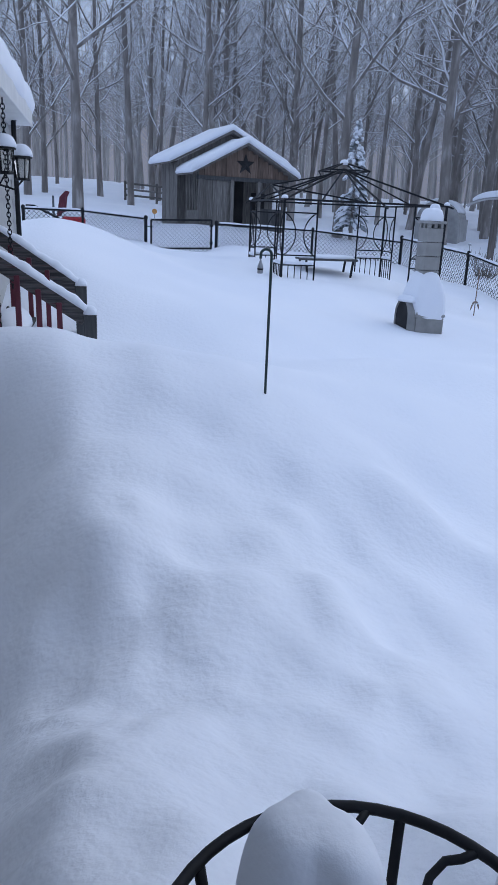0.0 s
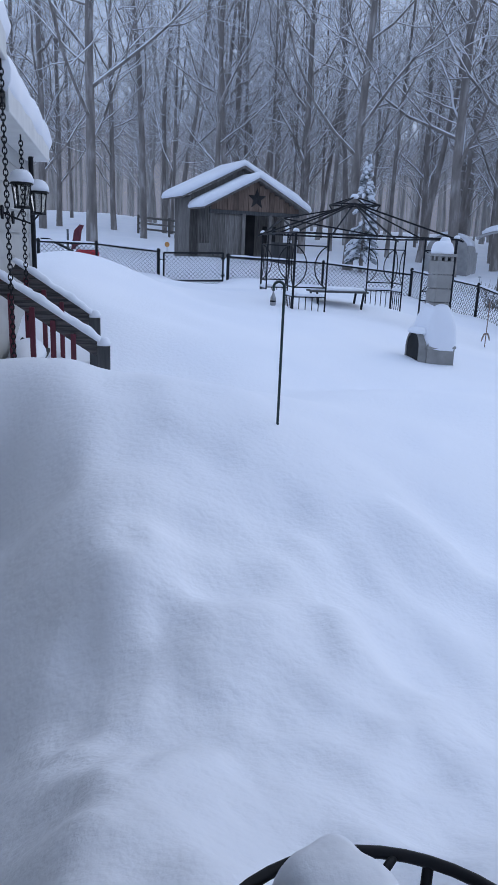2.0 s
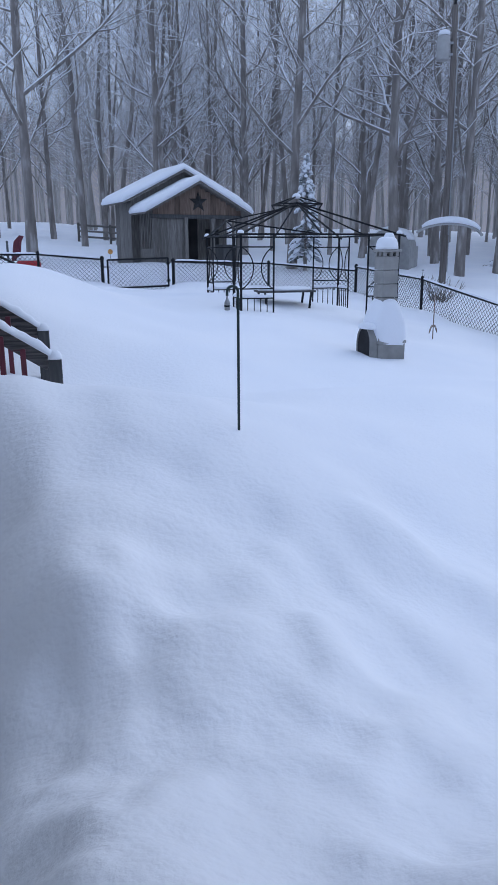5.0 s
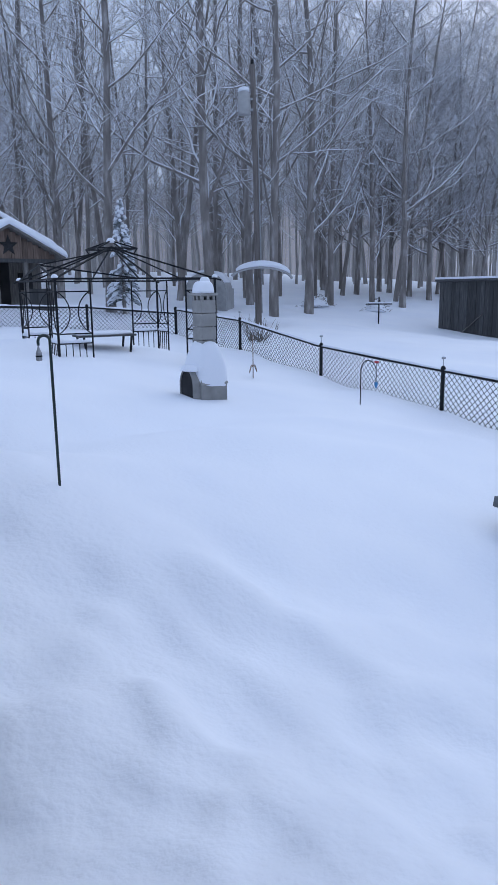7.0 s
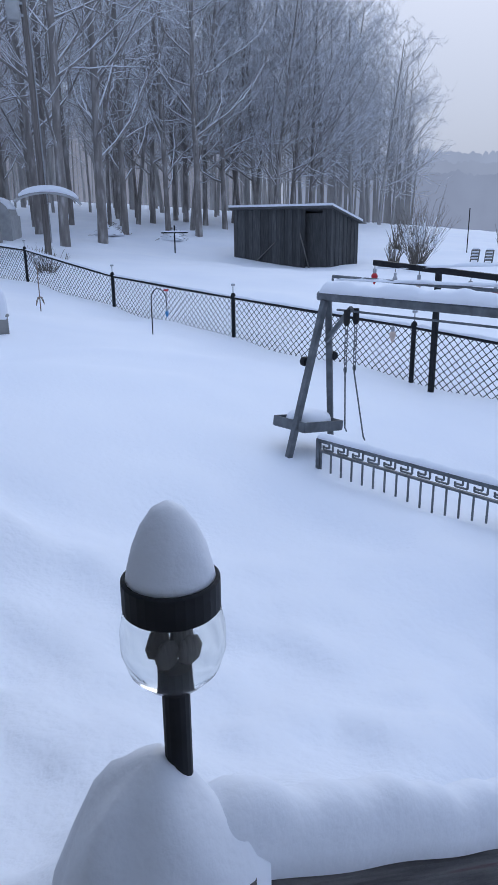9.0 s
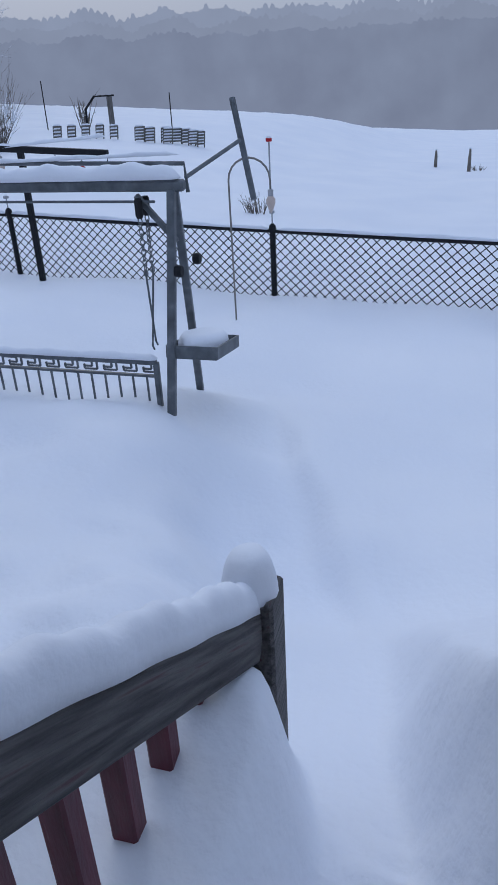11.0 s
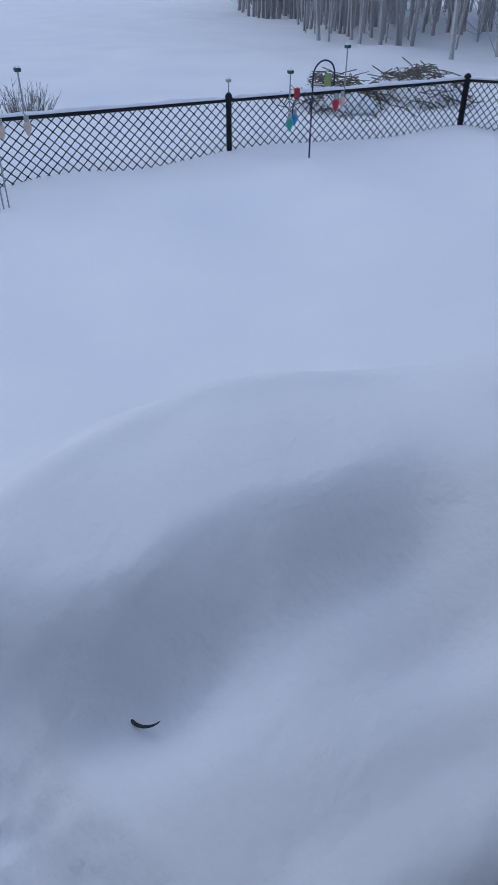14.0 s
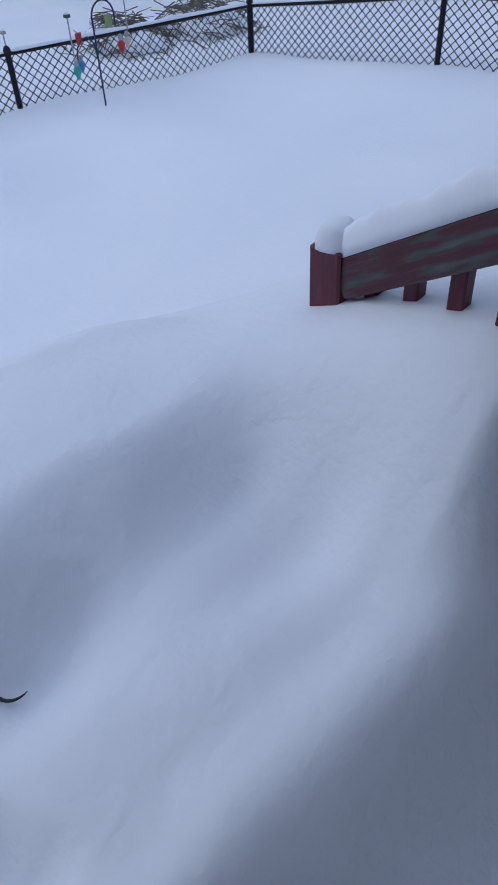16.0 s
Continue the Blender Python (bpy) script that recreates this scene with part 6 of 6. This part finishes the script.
def crate(u, w, z, turn, bars=4, wd=0.34, h=0.55):
    g = gz(u, w)
    t = thing("plant_rack", yard_pose(u, w, g, turn), "small ladder-shaped wooden rack standing in the snow", "rack", "racks in the field")
    for s in (-1, 1):
        Shape().bar((s * wd / 2, 0, -0.2), (s * wd / 2 + 0.06, 0, h), 0.04, 0.04).out("upright", GREYWOOD, t)
    for k in range(bars):
        z = 0.08 + (h - 0.1) * k / (bars - 1)
        Shape().box(Vector((0.06 * z / h, 0, z)), wd, 0.05, 0.05).out("rung", GREYWOOD, t)
        s = snow_cap(wd, 0.06, 0.05, k, 8, 5, 0.1, 1).out("snow", SNOW, t, "line of snow on a rung", True)
        s.location = (0.06 * z / h, 0, z + 0.025)


for k in range(5):
    crate(22.86 + 0.205 * k, 12.63 - 0.40 * k, 0, -62, 4, 0.24, 0.40)
for u, w in ((24.02, 10.28), (24.1, 9.95), (24.5, 9.55), (24.3, 9.4), (24.6, 9.2), (24.7, 8.9), (24.5, 8.6), (24.75, 8.45)):
    crate(u, w, 0, -65, 5, 0.30, 0.46)


def arbor():
    g = gz(27.1, 13.0)
    t = thing("garden_arbor", yard_pose(27.1, 13.0, g, -60), "thin dark curved garden arbor in the far snow", "arbor")
    for y in (-0.3, 0.3):
        Shape().tube([(-0.6, y, -0.2), (-0.55, y, 0.7), (-0.2, y, 1.1), (0.5, y, 1.1)], 0.025, 6).out("hoop", BLACK, t)
    for k in range(4):
        Shape().bar((-0.2 + 0.23 * k, -0.34, 1.12), (-0.2 + 0.23 * k, 0.34, 1.12), 0.03, 0.03).out("slat", BLACK, t)
    Shape().bar((0.35, 0, -0.2), (0.35, 0, 1.1), 0.2, 0.06).out("post", GREYWOOD, t)


arbor()
for u, w, h in ((26.2, 14.8, 1.6), (28.0, 10.6, 1.3)):
    t = thing("marker_pole", yard_pose(u, w, gz(u, w)), "thin dark pole standing in the far snow", "pole", "poles in the field")
    Shape().tube([(0, 0, -0.3), (0, 0, h)], 0.02, 6).out("rod", BLACK, t)
    Shape().lathe([(0.026, 0), (0.02, 0.03)], (0, 0, h), 8).out("tip", BLACK, t)
for u, w, h, tilt in ((28.0, -0.3, 0.75, 0.05), (30.0, 0.9, 0.6, -0.12)):
    t = thing("stump_post", yard_pose(u, w, gz(u, w)), "broken weathered stump standing in the snowy field", "stump", "stumps in the field")
    Shape().tube([(0, 0, -0.3), (tilt, 0, h * 0.6), (tilt * 1.4, 0, h)], [0.07, 0.055, 0.03], 8).out("trunk", TWIG, t)
    s = lump(0.05, 0.05, 0.05, 2, 10, 4).out("snow", SNOW, t, "crumb of snow", True)
    s.location = (tilt * 1.4, 0, h - 0.01)


def field_tree():
    x, y = yard(59.2, -9.6).x, yard(59.2, -9.6).y
    a, b, c = make_tree("field", 77, 6.5, 0.13, 30, 3, low=0.2, twig=1.3, spread=0.6, snow=False)
    t = thing("bare_tree", (x, y, gz(59.2, -9.6)), "lone bare tree standing in the snowy field", "tree")
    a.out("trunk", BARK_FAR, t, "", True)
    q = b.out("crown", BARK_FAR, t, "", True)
    q["kind"] = "stuff"


field_tree()


def evergreen():
    x, y = yard(7.8, 22.6).x, yard(7.8, 22.6).y
    g = gz(7.8, 22.6)
    t = thing("small_fir", (x, y, g), "young fir tree weighed down with snow", "tree")
    H = 5.45 - g
    Shape().tube([(0, 0, -0.2), (0, 0, H)], [0.07, 0.01], 7).out("trunk", BARK, t)
    rg = random.Random(4)
    sh, wh = Shape(), Shape()
    for k in range(150):
        z = H * (0.12 + 0.86 * k / 150)
        r = 0.60 * (1 - z / H) ** 0.8 + 0.05
        a = rg.uniform(0, 6.283)
        q = [Vector((math.cos(a) * r * s, math.sin(a) * r * s, z + 0.1 * s - 0.32 * s * s * r / 0.6)) for s in (0, 0.4, 0.75, 1.0)]
        sh.tube(q, [0.02, 0.05, 0.06, 0.015], 5)
        if rg.random() < 0.8:
            wh.tube([p + Vector((0, 0, 0.035)) for p in q[1:]], [0.04, 0.07, 0.02], 5)
    b = sh.out("foliage", NEEDLES, t, "dark green needles", True)
    b["kind"] = "stuff"
    b = wh.out("foliage_snow", SNOW, t, "clumps of snow", True)
    b["kind"] = "stuff"


evergreen()


def snowblower():
    u0, w0 = -0.85, 18.9
    g = gz(u0, w0)
    t = thing("snow_blower", yard_pose(u0, w0, g), "red snow blower with a tall chute behind the fence", "snow blower")
    z = 2.22 - g
    Shape().box(Vector((0.25, 0, z)), 0.55, 0.5, 0.32, 0.05).out("housing", RED, t)
    Shape().prism(pose(-0.05, 0, z + 0.15), [(-0.10, 0), (0.10, 0), (0.16, 0.45), (0.22, 0.58), (0.12, 0.60), (-0.02, 0.45)], 0.16).out("chute", MAROON, t)
    Shape().bar((-0.22, -0.1, z), (-0.22, -0.1, z + 0.62), 0.05, 0.05).out("handle_post", GREY_STEEL, t)
    for y in (-0.25, 0.25):
        Shape().tube([(-0.1, y, z + 0.1), (-0.7, y, z + 0.38), (-0.85, y, z + 0.38)], 0.02, 7).out("handle_bar", BLACK, t)
    s = lump(0.3, 0.26, 0.14, 4, 18, 5, 0.1).out("snow", SNOW, t, "snow on the housing", True)
    s.location = (0.25, 0, z + 0.155)
    for y in (-0.3, 0.3):
        Shape().lathe([(0.1, -0.06), (0.2, -0.05), (0.2, 0.05), (0.1, 0.06)], n=16).out("wheel", DARK, t).matrix_basis = pose(-0.1, y, z - 0.2, 90, 0, 0)


snowblower()


def rail_fence():
    t = thing("rail_fence", (0, 0, 0), "old grey split-rail fence far back among the trees", "fence")
    pts = [yard(*p) for p in ((1.2, 34.6), (2.6, 34.5), (4.0, 34.4))]
    for p in pts:
        u, w = p.x * UX + p.y * UY, p.x * WX + p.y * WY
        z = gz(u, w)
        Shape().tube([(p.x, p.y, z - 0.2), (p.x, p.y, z + 0.85)], 0.06, 6).out("post", GREYWOOD, t)
    for a, b in zip(pts, pts[1:]):
        for h in (0.25, 0.5, 0.75):
            za, zb = (gz(p.x * UX + p.y * UY, p.x * WX + p.y * WY) for p in (a, b))
            Shape().tube([(a.x, a.y, za + h), (b.x, b.y, zb + h)], 0.045, 6).out("rail", GREYWOOD, t)


rail_fence()
